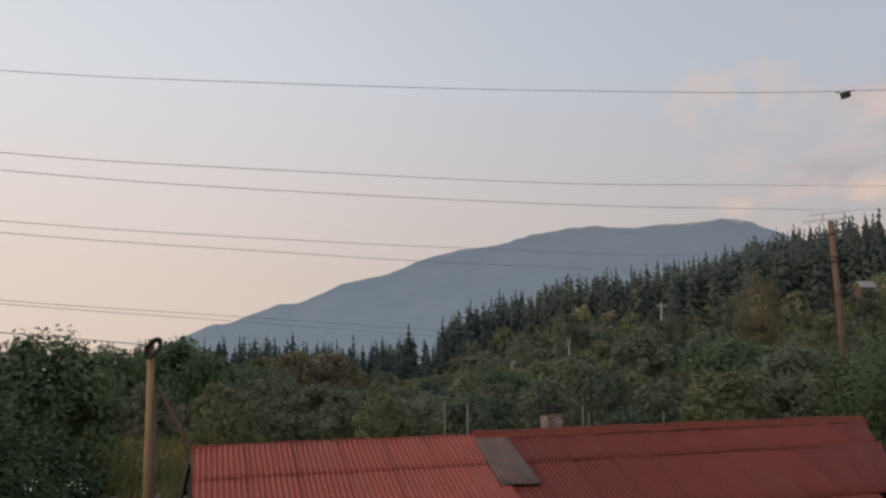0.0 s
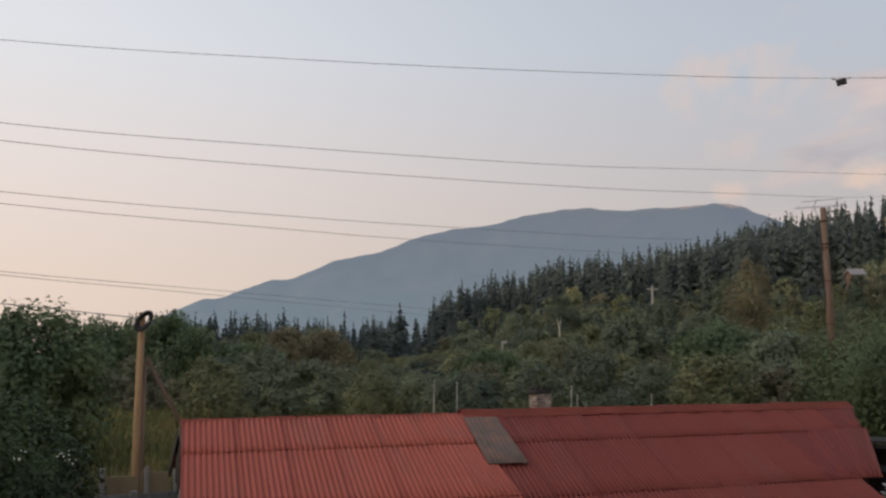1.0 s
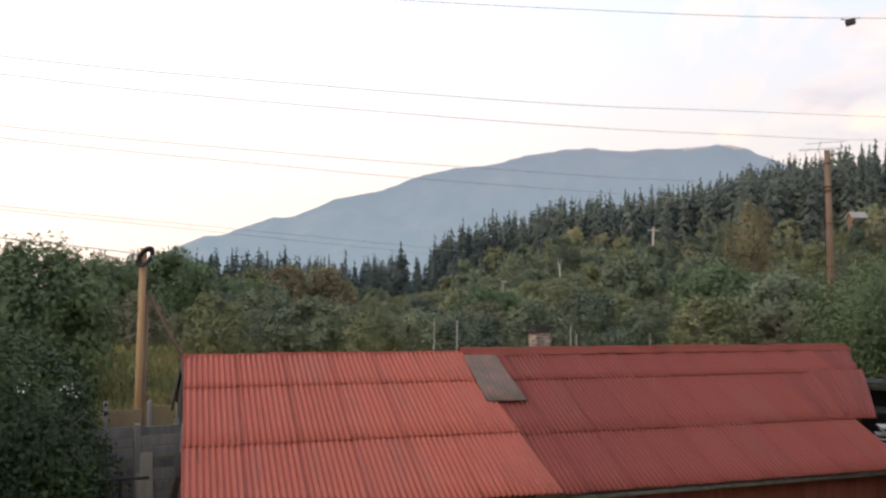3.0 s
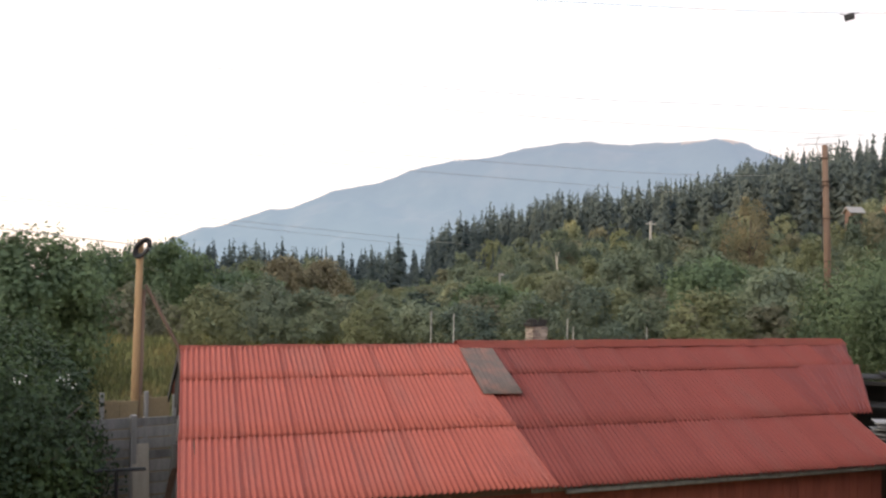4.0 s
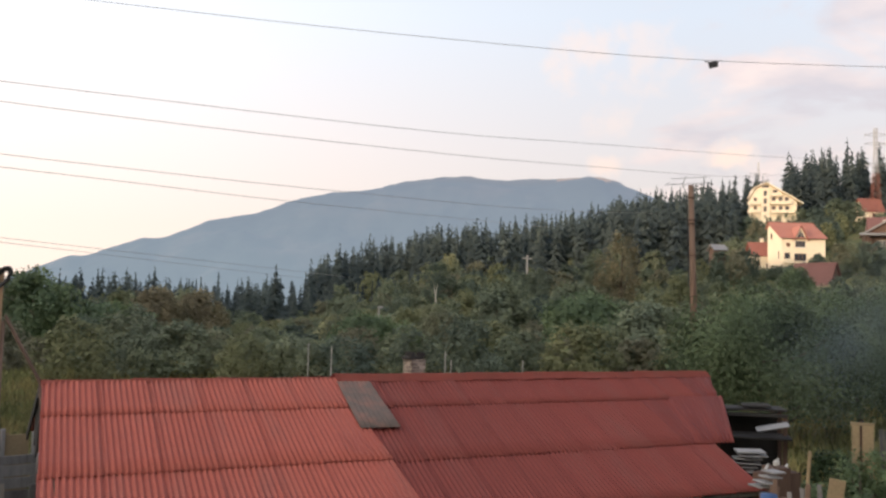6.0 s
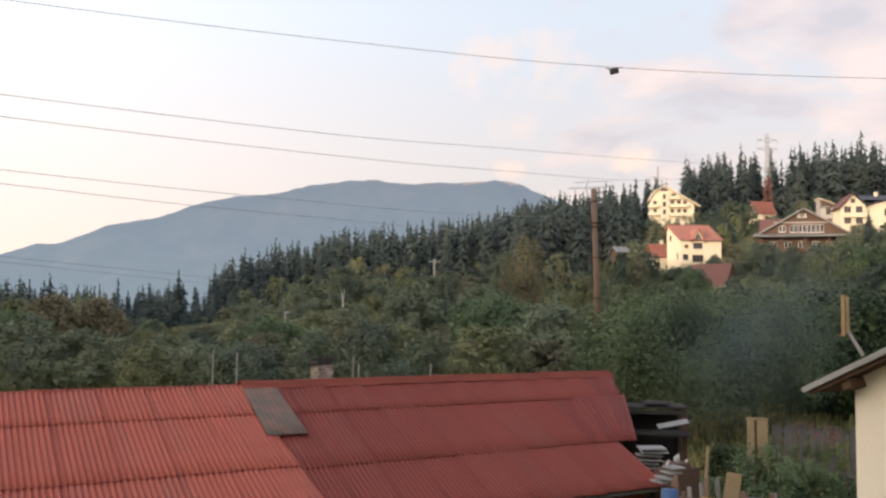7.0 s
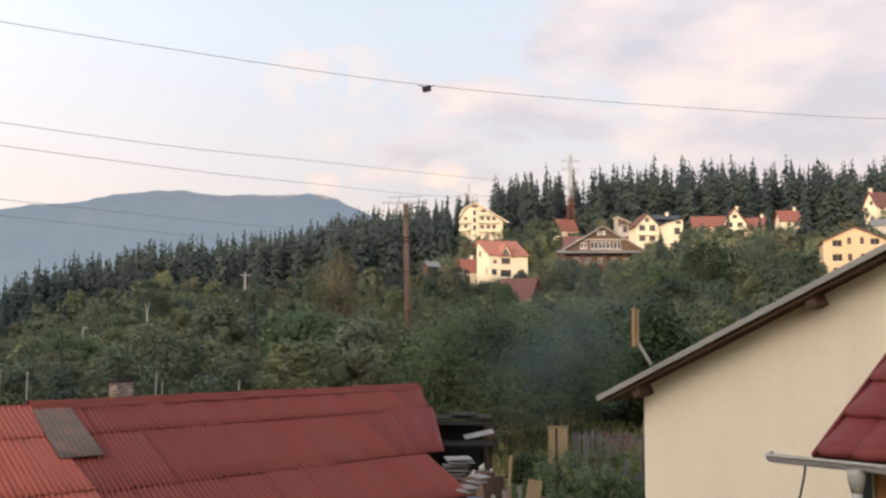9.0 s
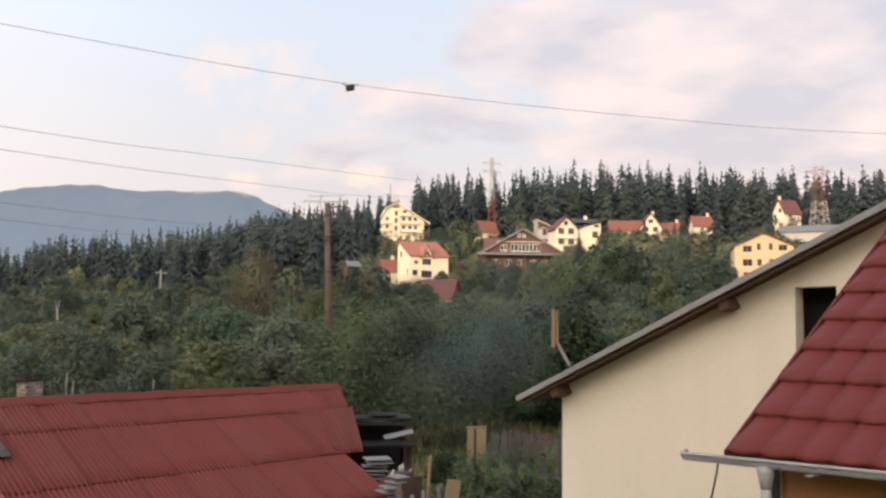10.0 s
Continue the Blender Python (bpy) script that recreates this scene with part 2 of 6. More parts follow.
M["frame_brown"] = material("brown_window_frame", (0.16, 0.09, 0.055), 0.6, 0.2, 4, 40, 0.0)
M["wall_cream"] = material("cream_house_render", (0.76, 0.65, 0.49), 0.9, 0.07, 0.5, 12, 0.1)
M["wall_white"] = material("white_house_render", (0.72, 0.63, 0.48), 0.9, 0.07, 0.5, 12, 0.1)
M["wall_orange"] = material("apricot_house_render", (0.56, 0.42, 0.27), 0.9, 0.07, 0.5, 12, 0.1)
M["wall_brown"] = material("brown_timber_cladding", (0.115, 0.072, 0.055), 0.85, 0.25, 0.8, 9, 0.3)
M["wall_grey"] = material("grey_house_render", (0.42, 0.39, 0.36), 0.9, 0.12, 0.5, 12, 0.1)
M["tiles_coral"] = material("coral_roof_tile", (0.37, 0.155, 0.115), 0.8, 0.2, 1.2, 9, 0.4, dist=0.05)
M["tiles_red"] = material("dull_red_roof_tile", (0.22, 0.085, 0.066), 0.8, 0.25, 1.2, 9, 0.4, dist=0.05)
M["tiles_brown"] = material("brown_roof_tile", (0.15, 0.07, 0.06), 0.8, 0.25, 1.2, 9, 0.4, dist=0.05)
M["tiles_slate"] = material("slate_roof_tile", (0.055, 0.06, 0.075), 0.7, 0.25, 1.2, 9, 0.4, dist=0.05)
M["steel"] = material("galvanised_steel", (0.34, 0.34, 0.34), 0.5, 0.2, 1, 10, 0.0, metallic=0.3)
M["steel_red"] = material("red_painted_steel", (0.24, 0.09, 0.065), 0.6, 0.2, 1, 10, 0.0)
M["steel_white"] = material("white_painted_steel", (0.66, 0.62, 0.56), 0.6, 0.15, 1, 10, 0.0)
M["wire"] = material("grey_cable", (0.28, 0.27, 0.27), 0.6, 0.1, 1, 10, 0.0)
M["concrete"] = material("pale_concrete", (0.33, 0.315, 0.29), 0.9, 0.2, 2, 30, 0.2)
M["birch"] = material("birch_bark", (0.50, 0.46, 0.40), 0.9, 0.4, 3, 12, 0.3)
M["bark"] = material("grey_brown_bark", (0.09, 0.07, 0.055), 0.95, 0.35, 4, 30, 0.6)
M["grass"] = material("rough_meadow", (0.10, 0.11, 0.04), 0.95, 0.4, 0.25, 3, 0.5, tint=(0.14, 0.11, 0.045), dist=0.08)
M["blade"] = material("grass_blade", (0.150, 0.156, 0.06), 0.8, 0.5, 0.5, 5, 0.0, tint=(0.22, 0.17, 0.07), island=0.7, translucent=0.25)
M["leaf_dark"] = material("dark_leaf", (0.033, 0.053, 0.027), 0.6, 0.38, 0.5, 2.0, 0.0, tint=(0.06, 0.09, 0.034), island=0.3, translucent=0.1, spec=0.12, cells=0.5, cell_vary=0.2)
M["leaf_green"] = material("green_leaf", (0.108, 0.155, 0.085), 0.6, 0.3, 0.35, 2.0, 0.0, tint=(0.135, 0.172, 0.082), island=0.25, translucent=0.3, spec=0.12, cells=0.22, cell_vary=0.36)
# paler and bluer leaf colour, with the haze of distance mixed in
M["leaf_wood"] = material("hazy_woodland_leaf", (0.150, 0.182, 0.130), 0.7, 0.24, 0.07, 0.5, 0.0, tint=(0.180, 0.190, 0.122), island=0.2, translucent=0.3, spec=0.08, cells=0.12, cell_vary=0.28)
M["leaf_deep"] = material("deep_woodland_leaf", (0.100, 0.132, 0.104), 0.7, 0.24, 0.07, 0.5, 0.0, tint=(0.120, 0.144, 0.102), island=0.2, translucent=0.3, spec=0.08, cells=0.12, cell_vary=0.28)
M["leaf_rust"] = material("turning_leaf", (0.212, 0.186, 0.122), 0.7, 0.26, 0.3, 1.0, 0.0, tint=(0.165, 0.155, 0.095), island=0.2, translucent=0.3, spec=0.08, cells=0.2, cell_vary=0.25)
M["leaf_light"] = material("yellow_green_leaf", (0.165, 0.178, 0.098), 0.7, 0.34, 0.3, 1.0, 0.0, tint=(0.180, 0.182, 0.095), island=0.25, translucent=0.3, spec=0.08)
M["leaf_cherry"] = material("cherry_leaf", (0.078, 0.112, 0.064), 0.6, 0.32, 0.35, 2.0, 0.0, tint=(0.10, 0.135, 0.066), island=0.3, translucent=0.2, spec=0.12, cells=0.5, cell_vary=0.25)
M["leaf_olive"] = material("olive_leaf", (0.180, 0.174, 0.118), 0.7, 0.26, 0.3, 1.0, 0.0, tint=(0.140, 0.145, 0.090), island=0.22, translucent=0.3, spec=0.08)
M["slate_pale"] = material("pale_weathered_sheet", (0.21, 0.205, 0.2), 0.9, 0.3, 4, 40, 0.3, per_object=0.6)
M["plastic_white"] = material("dull_white_plastic", (0.42, 0.41, 0.39), 0.6, 0.2, 4, 40, 0.0)
# needle colour lifted and blued: haze over the hill is put into it
M["needle"] = material("hazy_spruce_needles", (0.076, 0.100, 0.104), 0.8, 0.28, 0.05, 0.4, 0.0, tint=(0.086, 0.108, 0.108), island=0.2, spec=0.04, translucent=0.4, cells=0.12, cell_vary=0.25)
M["blue_plastic"] = material("blue_plastic", (0.04, 0.085, 0.19), 0.5, 0.2, 3, 40, 0.0)
M["petal"] = material("red_petal", (0.27, 0.085, 0.075), 0.6, 0.4, 3, 10, 0.0, island=0.6)


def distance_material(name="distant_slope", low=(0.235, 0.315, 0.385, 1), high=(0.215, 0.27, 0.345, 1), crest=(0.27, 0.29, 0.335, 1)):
    """Far wooded slope, a backdrop: evening haze put into its colour as a glow."""
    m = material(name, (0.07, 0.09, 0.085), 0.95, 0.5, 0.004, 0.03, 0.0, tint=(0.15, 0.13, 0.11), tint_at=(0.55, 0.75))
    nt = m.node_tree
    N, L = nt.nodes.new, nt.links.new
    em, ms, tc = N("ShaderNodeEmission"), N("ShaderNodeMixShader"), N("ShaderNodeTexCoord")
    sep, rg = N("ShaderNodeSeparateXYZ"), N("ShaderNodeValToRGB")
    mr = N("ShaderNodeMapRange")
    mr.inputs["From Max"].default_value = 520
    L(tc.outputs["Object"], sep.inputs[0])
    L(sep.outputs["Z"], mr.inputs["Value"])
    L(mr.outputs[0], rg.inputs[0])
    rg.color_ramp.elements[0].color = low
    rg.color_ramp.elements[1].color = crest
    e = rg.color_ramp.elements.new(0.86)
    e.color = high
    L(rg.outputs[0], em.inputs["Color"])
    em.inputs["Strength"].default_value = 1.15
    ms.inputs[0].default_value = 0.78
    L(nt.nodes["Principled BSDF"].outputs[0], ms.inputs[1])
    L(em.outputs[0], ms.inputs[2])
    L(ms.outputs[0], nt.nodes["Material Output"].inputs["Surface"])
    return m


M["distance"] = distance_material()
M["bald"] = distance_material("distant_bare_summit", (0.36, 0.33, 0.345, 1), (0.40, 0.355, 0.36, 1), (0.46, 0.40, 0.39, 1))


# ---------------------------------------------------------------- mesh helpers
def part(name, bm, mat, parent=None, label="", smooth=False):
    """Link a bmesh as one mesh object under a thing or a part."""
    me = bpy.data.meshes.new(name)
    bm.normal_update()
    bm.to_mesh(me)
    bm.free()
    for p in me.polygons:
        p.use_smooth = smooth
    return hang(name, me, mat, parent, label)


def hang(name, me, mat, parent=None, label=""):
    if mat and not me.materials:
        me.materials.append(M[mat])
    ob = new(name, me)
    if parent:
        ob.parent = parent
    if label:
        tagged(ob, label)
    return ob


def thing(name, at=(0, 0, 0), yaw=0.0, label="", category="", group="", kind=""):
    """An empty at a thing's base; yaw in degrees, counter-clockwise."""
    ob = new(name)
    ob.empty_display_size = 0.2
    ob.matrix_basis = pose(at[0], at[1], at[2], 0, 0, yaw)
    return tagged(ob, label, category, group, kind)


def box_into(bm, lo, hi, m=None, bevel=0.0):
    r = bmesh.ops.create_cube(bm, size=1.0)
    vs = r["verts"]
    s = [hi[k] - lo[k] for k in range(3)]
    c = [(hi[k] + lo[k]) / 2 for k in range(3)]
    for v in vs:
        v.co = Vector((v.co.x * s[0] + c[0], v.co.y * s[1] + c[1], v.co.z * s[2] + c[2]))
    if bevel:
        es = list({e for v in vs for e in v.link_edges})
        rb = bmesh.ops.bevel(bm, geom=es, offset=bevel, segments=1, affect="EDGES")
        vs = list({v for f in rb["faces"] for v in f.verts} | {v for v in vs if v.is_valid})
    if m is not None:
        for v in vs:
            v.co = m @ v.co
    return vs


def box(lo, hi, bevel=0.0, m=None):
    bm = bmesh.new()
    box_into(bm, lo, hi, m, bevel)
    return bm


def tube_into(bm, pts, radii, seg=10, cap=True):
    """A round bar through points with a radius at each."""
    pts = [Vector(p) for p in pts]
    rings = []
    up = Vector((0, 0, 1))
    for i, p in enumerate(pts):
        d = (pts[min(i + 1, len(pts) - 1)] - pts[max(i - 1, 0)]).normalized()
        a = d.cross(up if abs(d.z) < 0.9 else Vector((1, 0, 0))).normalized()
        b = a.cross(d)
        r = radii[i] if hasattr(radii, "__len__") else radii
        rings.append([bm.verts.new(p + (a * math.cos(2 * math.pi * k / seg) + b * math.sin(2 * math.pi * k / seg)) * r) for k in range(seg)])
    for r0, r1 in zip(rings, rings[1:]):
        for k in range(seg):
            bm.faces.new((r0[k], r0[(k + 1) % seg], r1[(k + 1) % seg], r1[k]))
    if cap:
        bm.faces.new(rings[0][::-1])
        bm.faces.new(rings[-1])


def tube(pts, radii, seg=10):
    bm = bmesh.new()
    tube_into(bm, pts, radii, seg)
    bmesh.ops.recalc_face_normals(bm, faces=bm.faces)
    return bm


def prism(poly, y0, y1):
    """An outline in x and z, drawn out from y0 to y1."""
    bm = bmesh.new()
    a = [bm.verts.new((x, y0, z)) for x, z in poly]
    b = [bm.verts.new((x, y1, z)) for x, z in poly]
    n = len(poly)
    bm.faces.new(a)
    bm.faces.new(b[::-1])
    for i in range(n):
        bm.faces.new((a[i], b[i], b[(i + 1) % n], a[(i + 1) % n]))
    bmesh.ops.recalc_face_normals(bm, faces=bm.faces)
    return bm


def quads(name, V, mat):
    """A mesh of loose three- or four-cornered pieces from an array of corners (n, corners, 3)."""
    n, c = V.shape[:2]
    me = bpy.data.meshes.new(name)
    me.vertices.add(n * c)
    me.vertices.foreach_set("co", np.ascontiguousarray(V, dtype=np.float32).ravel())
    me.loops.add(n * c)
    me.loops.foreach_set("vertex_index", np.arange(n * c, dtype=np.int32))
    me.polygons.add(n)
    me.polygons.foreach_set("loop_start", np.arange(0, n * c, c, dtype=np.int32))
    me.polygons.foreach_set("loop_total", np.full(n, c, dtype=np.int32))
    me.update(calc_edges=True)
    me.materials.append(M[mat])
    return me


# ---------------------------------------------------------------- the ground
RIDGE_AZ = np.array([-180, -60, -30, -16, -4, 7, 15, 20, 25, 30, 40, 50, 70, 120, 180.0])
RIDGE_Z = np.array([10, 5, -4, -6, -8, 13, 20, 27, 33, 42, 45, 40, 40, 20, 10.0])


def ground_z(x, y):
    d = np.hypot(x, y)
    az = np.degrees(np.arctan2(x, y))
    near = -0.3 + 0.055 * np.clip(d - 16, 0, 30)
    t = np.clip((d - 46) / 310, 0, 1)
    far = np.interp(az, RIDGE_AZ, RIDGE_Z)
    z = near + (far - 1.35) * t ** 1.7
    z = z - np.clip(d - 430, 0, 1500) * 0.03
    # an unseen hill, added to keep the evening sun off the yards
    sx, sy = math.sin(radians(SUN_AZ)), math.cos(radians(SUN_AZ))
    along, across = x * sx + y * sy, -x * sy + y * sx
    side = np.where(across > -60, np.clip((across + 60) / 430, 0, 3), np.clip((-60 - across) / 400, 0, 3))
    bump = 68 * np.exp(-((along - 270) / 85) ** 2) * np.exp(-side ** 6)
    return z + bump * np.clip((d - 30) / 80, 0, 1)


def gz(x, y):
    return float(ground_z(np.array(float(x)), np.array(float(y))))


def build_ground():
    azs = np.concatenate([np.arange(-180, -40, 4.0), np.arange(-40, 66, 1.0), np.arange(66, 180, 4.0)])
    ds = np.concatenate([[0.5], np.geomspace(3, 900, 90), [1200, 1700, 2500, 3500, 4700]])
    A, D = np.meshgrid(np.radians(azs), ds)
    X, Y = D * np.sin(A), D * np.cos(A)
    Z = ground_z(X, Y)
    rng = np.random.default_rng(3)
    Z += rng.normal(0, 1, Z.shape) * np.clip((D - 12) * 0.004, 0.0, 0.6) * (D < 1000)
    n, k = len(azs), len(ds)
    verts = np.stack([X, Y, Z], -1).reshape(-1, 3).tolist() + [(0, 0, gz(0, 0))]
    faces = [(j * n + i, j * n + (i + 1) % n, (j + 1) * n + (i + 1) % n, (j + 1) * n + i) for j in range(k - 1) for i in range(n)]
    faces += [(k * n, (i + 1) % n, i) for i in range(n)]
    me = bpy.data.meshes.new("ground")
    me.from_pydata(verts, [], faces)
    bm = bmesh.new()
    bm.from_mesh(me)
    bmesh.ops.recalc_face_normals(bm, faces=bm.faces)
    bm.to_mesh(me)
    bm.free()
    for p in me.polygons:
        p.use_smooth = True
    tagged(hang("ground", me, "grass"), "rough meadow ground rising to a wooded hill", "ground", kind="structure")


build_ground()


def build_mountain():
    """A long far mountain whose crest climbs from the valley mouth to a bald summit."""
    ka = np.array([-40, -24, -18.3, -16, -13.7, -12.8, -9.9, -8.6, -5.9, -3.1, -1.4, 0.7, 3.6, 5.5, 7.5, 9.3, 11.3, 14.2, 17.4, 18.8, 20.5, 26, 45])
    ke = np.array([-2, -1.2, 0.45, 1.53, 2.52, 2.44, 3.75, 3.76, 5.0, 5.5, 6.32, 6.82, 7.2, 7.72, 8.0, 8.14, 7.9, 7.95, 8.16, 7.68, 6.93, 5.5, 4.0])
    azs = np.arange(-40, 45, 0.25)
    el = np.interp(azs, ka, ke)
    k = np.exp(-(np.arange(-6, 7) / 1.2) ** 2)
    el = np.convolve(np.pad(el, 6, "edge"), k / k.sum(), "valid")
    rows = []
    for j in range(26):
        f = j / 25.0
        d = 2500 + 1000 * f
        crest = 5.2 + 3500 * np.tan(np.radians(el))
        prof = -80 + (crest + 80) * (1 - (1 - f) ** 1.5)
        row = []
        for i, a in enumerate(azs):
            p = Vector((d * math.sin(radians(a)), d * math.cos(radians(a)), 0))
            w = noise.fractal(p * 0.0028, 1.0, 2.2, 5) * 90 * (1 - f) * f * 3 + noise.noise(p * 0.02) * (5 if j == 25 else 8 * f)
            row.append((p.x, p.y, float(prof[i]) + w))
        rows.append(row)
    n = len(azs)
    verts = [v for r in rows for v in r]
    faces = [(j * n + i, j * n + i + 1, (j + 1) * n + i + 1, (j + 1) * n + i) for j in range(25) for i in range(n - 1)]
    me = bpy.data.meshes.new("backdrop_mountain")
    me.from_pydata(verts, [], faces)
    for p in me.polygons:
        p.use_smooth = True
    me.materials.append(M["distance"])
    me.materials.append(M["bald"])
    for p in me.polygons:
        j, i = divmod(p.index, n - 1)
        edge = 19.6 + 2.2 * noise.noise(Vector((azs[i] * 1.3, 0.0, 3.0))) + abs(azs[i] - 16.6) * 0.75
        p.material_index = 1 if j > edge and 13.5 < azs[i] < 18.9 else 0
    tagged(hang("backdrop_mountain", me, "distance"), "distant hazy blue wooded mountain with a bald summit", "mountain", kind="structure")


build_mountain()


# ---------------------------------------------------------------- woods
def leaf_cards(points, normals, size, rng, corners=4):
    """Small leaves at points, lying roughly across their normals: lozenges, or three-cornered sprays."""
    n = len(points)
    t = rng.normal(size=(n, 3))
    t -= (t * normals).sum(1, keepdims=True) * normals
    t /= np.linalg.norm(t, axis=1, keepdims=True) + 1e-9
    b = np.cross(normals, t)
    s = size * rng.uniform(0.6, 1.3, (n, 1))
    if corners == 3:
        return np.stack([points - t * s - b * s * 0.6, points + t * s - b * s * 0.6, points + b * s * 1.1], 1)
    return np.stack([points - t * s, points - b * s * 0.6, points + t * s, points + b * s * 0.6], 1)


def unit(v):
    return v / (np.linalg.norm(v, axis=1, keepdims=True) + 1e-9)


def crown(rng, height, width, count, size, clumps=60, low=0.2, corners=4, lobe=(0.07, 0.16)):
    """Leaves of a broad-leaved crown: many small clumps, most of them in its uneven outer shell, with gaps between."""
    cz = low + (0.95 - low) * rng.uniform(0, 1, clumps) ** 0.85
    prof = np.sin(np.clip((cz - low * 0.7) / (1.0 - low * 0.7), 0, 1) ** 0.85 * math.pi) ** 0.55
    ang = rng.uniform(0, 2 * math.pi, clumps)
    # the outline bulges and shrinks round the crown
    w1, w2 = rng.uniform(0, 6.28, 2)
    bulge = 1 + 0.16 * np.sin(2 * ang + w1) + 0.14 * np.sin(3 * ang + 5 * cz + w2)
    rad = width / 2 * prof * bulge * np.sqrt(rng.uniform(0.18, 0.86, clumps))
    cen = np.stack([rad * np.cos(ang), rad * np.sin(ang), cz * height], 1)
    cr = width * rng.uniform(lobe[0], lobe[1], clumps) * (0.65 + 0.45 * prof)
    k = rng.choice(clumps, count, p=cr ** 2 / (cr ** 2).sum())
    d = unit(rng.normal(size=(count, 3)))
    r = cr[k][:, None] * rng.uniform(0.15, 1.25, (count, 1)) ** 0.7
    p = cen[k] + d * r * np.array([0.95, 0.95, 1.2])
    out = unit(cen - np.array([0, 0, height * 0.5]))[k]
    nrm = unit(d * 0.4 + out * 0.7 + rng.normal(size=(count, 3)) * 0.55 + np.array([0, 0, 0.25]))
    return leaf_cards(p, nrm, size, rng, corners)


def spruce_cards(rng, height, width, layers=22, arms=8, full=0.95):
    """Drooping boughs in whorls, shorter towards the tip: a main spray and two side sprays to each bough."""
    out = []
    gap = height / layers
    for i in range(layers):
        f = (i + 0.3) / layers
        r = width / 2 * (1 - f) ** full * rng.uniform(0.75, 1.15) + 0.10
        n = max(4, int(arms * (1 - f * 0.45)))
        a0 = rng.uniform(0, 6.28)
        for k in range(n):
            a = a0 + 6.283 * k / n + rng.uniform(-0.3, 0.3)
            rr = r * rng.uniform(0.6, 1.15)
            dx, dy = math.cos(a), math.sin(a)
            z = height * (0.04 + 0.96 * f) + rng.uniform(-1.1, 1.1) * gap
            drop = rr * rng.uniform(0.1, 0.6) + 0.15 * gap
            wd = min(rr * 0.30, 0.5)
            tip = (dx * rr, dy * rr, z - drop)
            m = 0.35
            out.append([(dx * rr * m * 0.2, dy * rr * m * 0.2, z + 0.5 * gap), (dx * rr * m - dy * wd, dy * rr * m + dx * wd, z - drop * 0.45 - 0.1), tip])
            out.append([(dx * rr * m * 0.2, dy * rr * m * 0.2, z + 0.5 * gap), tip, (dx * rr * m + dy * wd, dy * rr * m - dx * wd, z - drop * 0.45 - 0.1)])
            for s in (-1, 1) if f < 0.85 else ():
                q = rng.uniform(0.35, 0.75)
                bx, by = dx * rr * q, dy * rr * q
                out.append([(bx, by, z - drop * q + 0.12 * gap), (bx + dx * rr * 0.2 - s * dy * rr * 0.36, by + dy * rr * 0.2 + s * dx * rr * 0.36, z - drop * rng.uniform(0.5, 1.5)),
                            (bx + dx * rr * 0.28, by + dy * rr * 0.28, z - drop * rng.uniform(0.7, 1.3))])
    for k in range(3):
        a = 2.094 * k
        out.append([(0.09 * math.cos(a), 0.09 * math.sin(a), height * 0.9), (0.09 * math.cos(a + 2.094), 0.09 * math.sin(a + 2.094), height * 0.9), (0, 0, height * 1.03)])
    return np.array(out)


def placed(card, x, y, z, turn, s, sz=None):
    c, q = math.cos(turn), math.sin(turn)
    r = np.array([[c, q, 0], [-q, c, 0], [0, 0, 1]])
    return card @ r * np.array([s, s, sz or s]) + np.array([x, y, z])


CLEAR = ((25.3, 28.6, 300, 5.9), (26.0, 30.4, 219, 2.7), (29.0, 30.6, 190, 2.0), (31.6, 32.9, 330, 6.0), (32.0, 37.5, 235, 4.4), (35.2, 36.3, 300, 5.8), (36.0, 39.5, 272, 5.5), (39.5, 46.2, 290, 6.15),
         (46.4, 50.2, 205, 3.5), (48.6, 50.6, 280, 6.9))


def blocks(az, d, h, x, y):
    """Whether a tree of that height would stand right in front of a house on the hill."""
    el = math.degrees(math.atan2(gz(x, y) - 0.4 + h - EYE.z, d))
    return any(a0 < az < a1 and d < far + 8 and el > low for a0, a1, far, low in CLEAR)


def stand(name, mat, label, category, cards):
    ob = hang(name, quads(name, np.concatenate(cards), mat), None)
    tagged(ob, label, category, kind="stuff")


def spruce_woods():
    rng = np.random.default_rng(11)
    kinds = [spruce_cards(rng, 20, rng.uniform(7.2, 10.0), 21, 8, rng.uniform(0.55, 0.75)) for _ in range(10)]
    cards = []

    def sow(count, az0, az1, d0, d1, h0, h1):
        for _ in range(count):
            az, d = rng.uniform(az0, az1), rng.uniform(d0, d1)
            x, y = d * math.sin(radians(az)), d * math.cos(radians(az))
            s = (h0 + (h1 - h0) * rng.beta(2.6, 2.6)) / 20
            if blocks(az, d, s * 20, x, y):
                continue
            cards.append(placed(kinds[rng.integers(10)], x, y, gz(x, y) - 0.5, rng.uniform(0, 6.28), s * rng.uniform(0.85, 1.2), s))

    sow(240, -18, -2, 205, 300, 8.5, 15.5)
    sow(150, -18, 8, 210, 330, 7, 13)
    sow(200, -18, 6, 290, 370, 13, 20)
    sow(400, 0, 18.8, 280, 380, 15.5, 24.5)
    sow(45, 15.5, 19.5, 265, 360, 15, 25)
    sow(270, 17.9, 27, 250, 370, 15.5, 26)
    sow(60, 27.8, 30, 322, 385, 15, 24)
    sow(440, 28, 57, 325, 400, 17, 27.5)
    sow(40, 50, 66, 290, 400, 15, 24)
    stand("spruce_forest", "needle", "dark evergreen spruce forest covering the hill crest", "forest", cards)


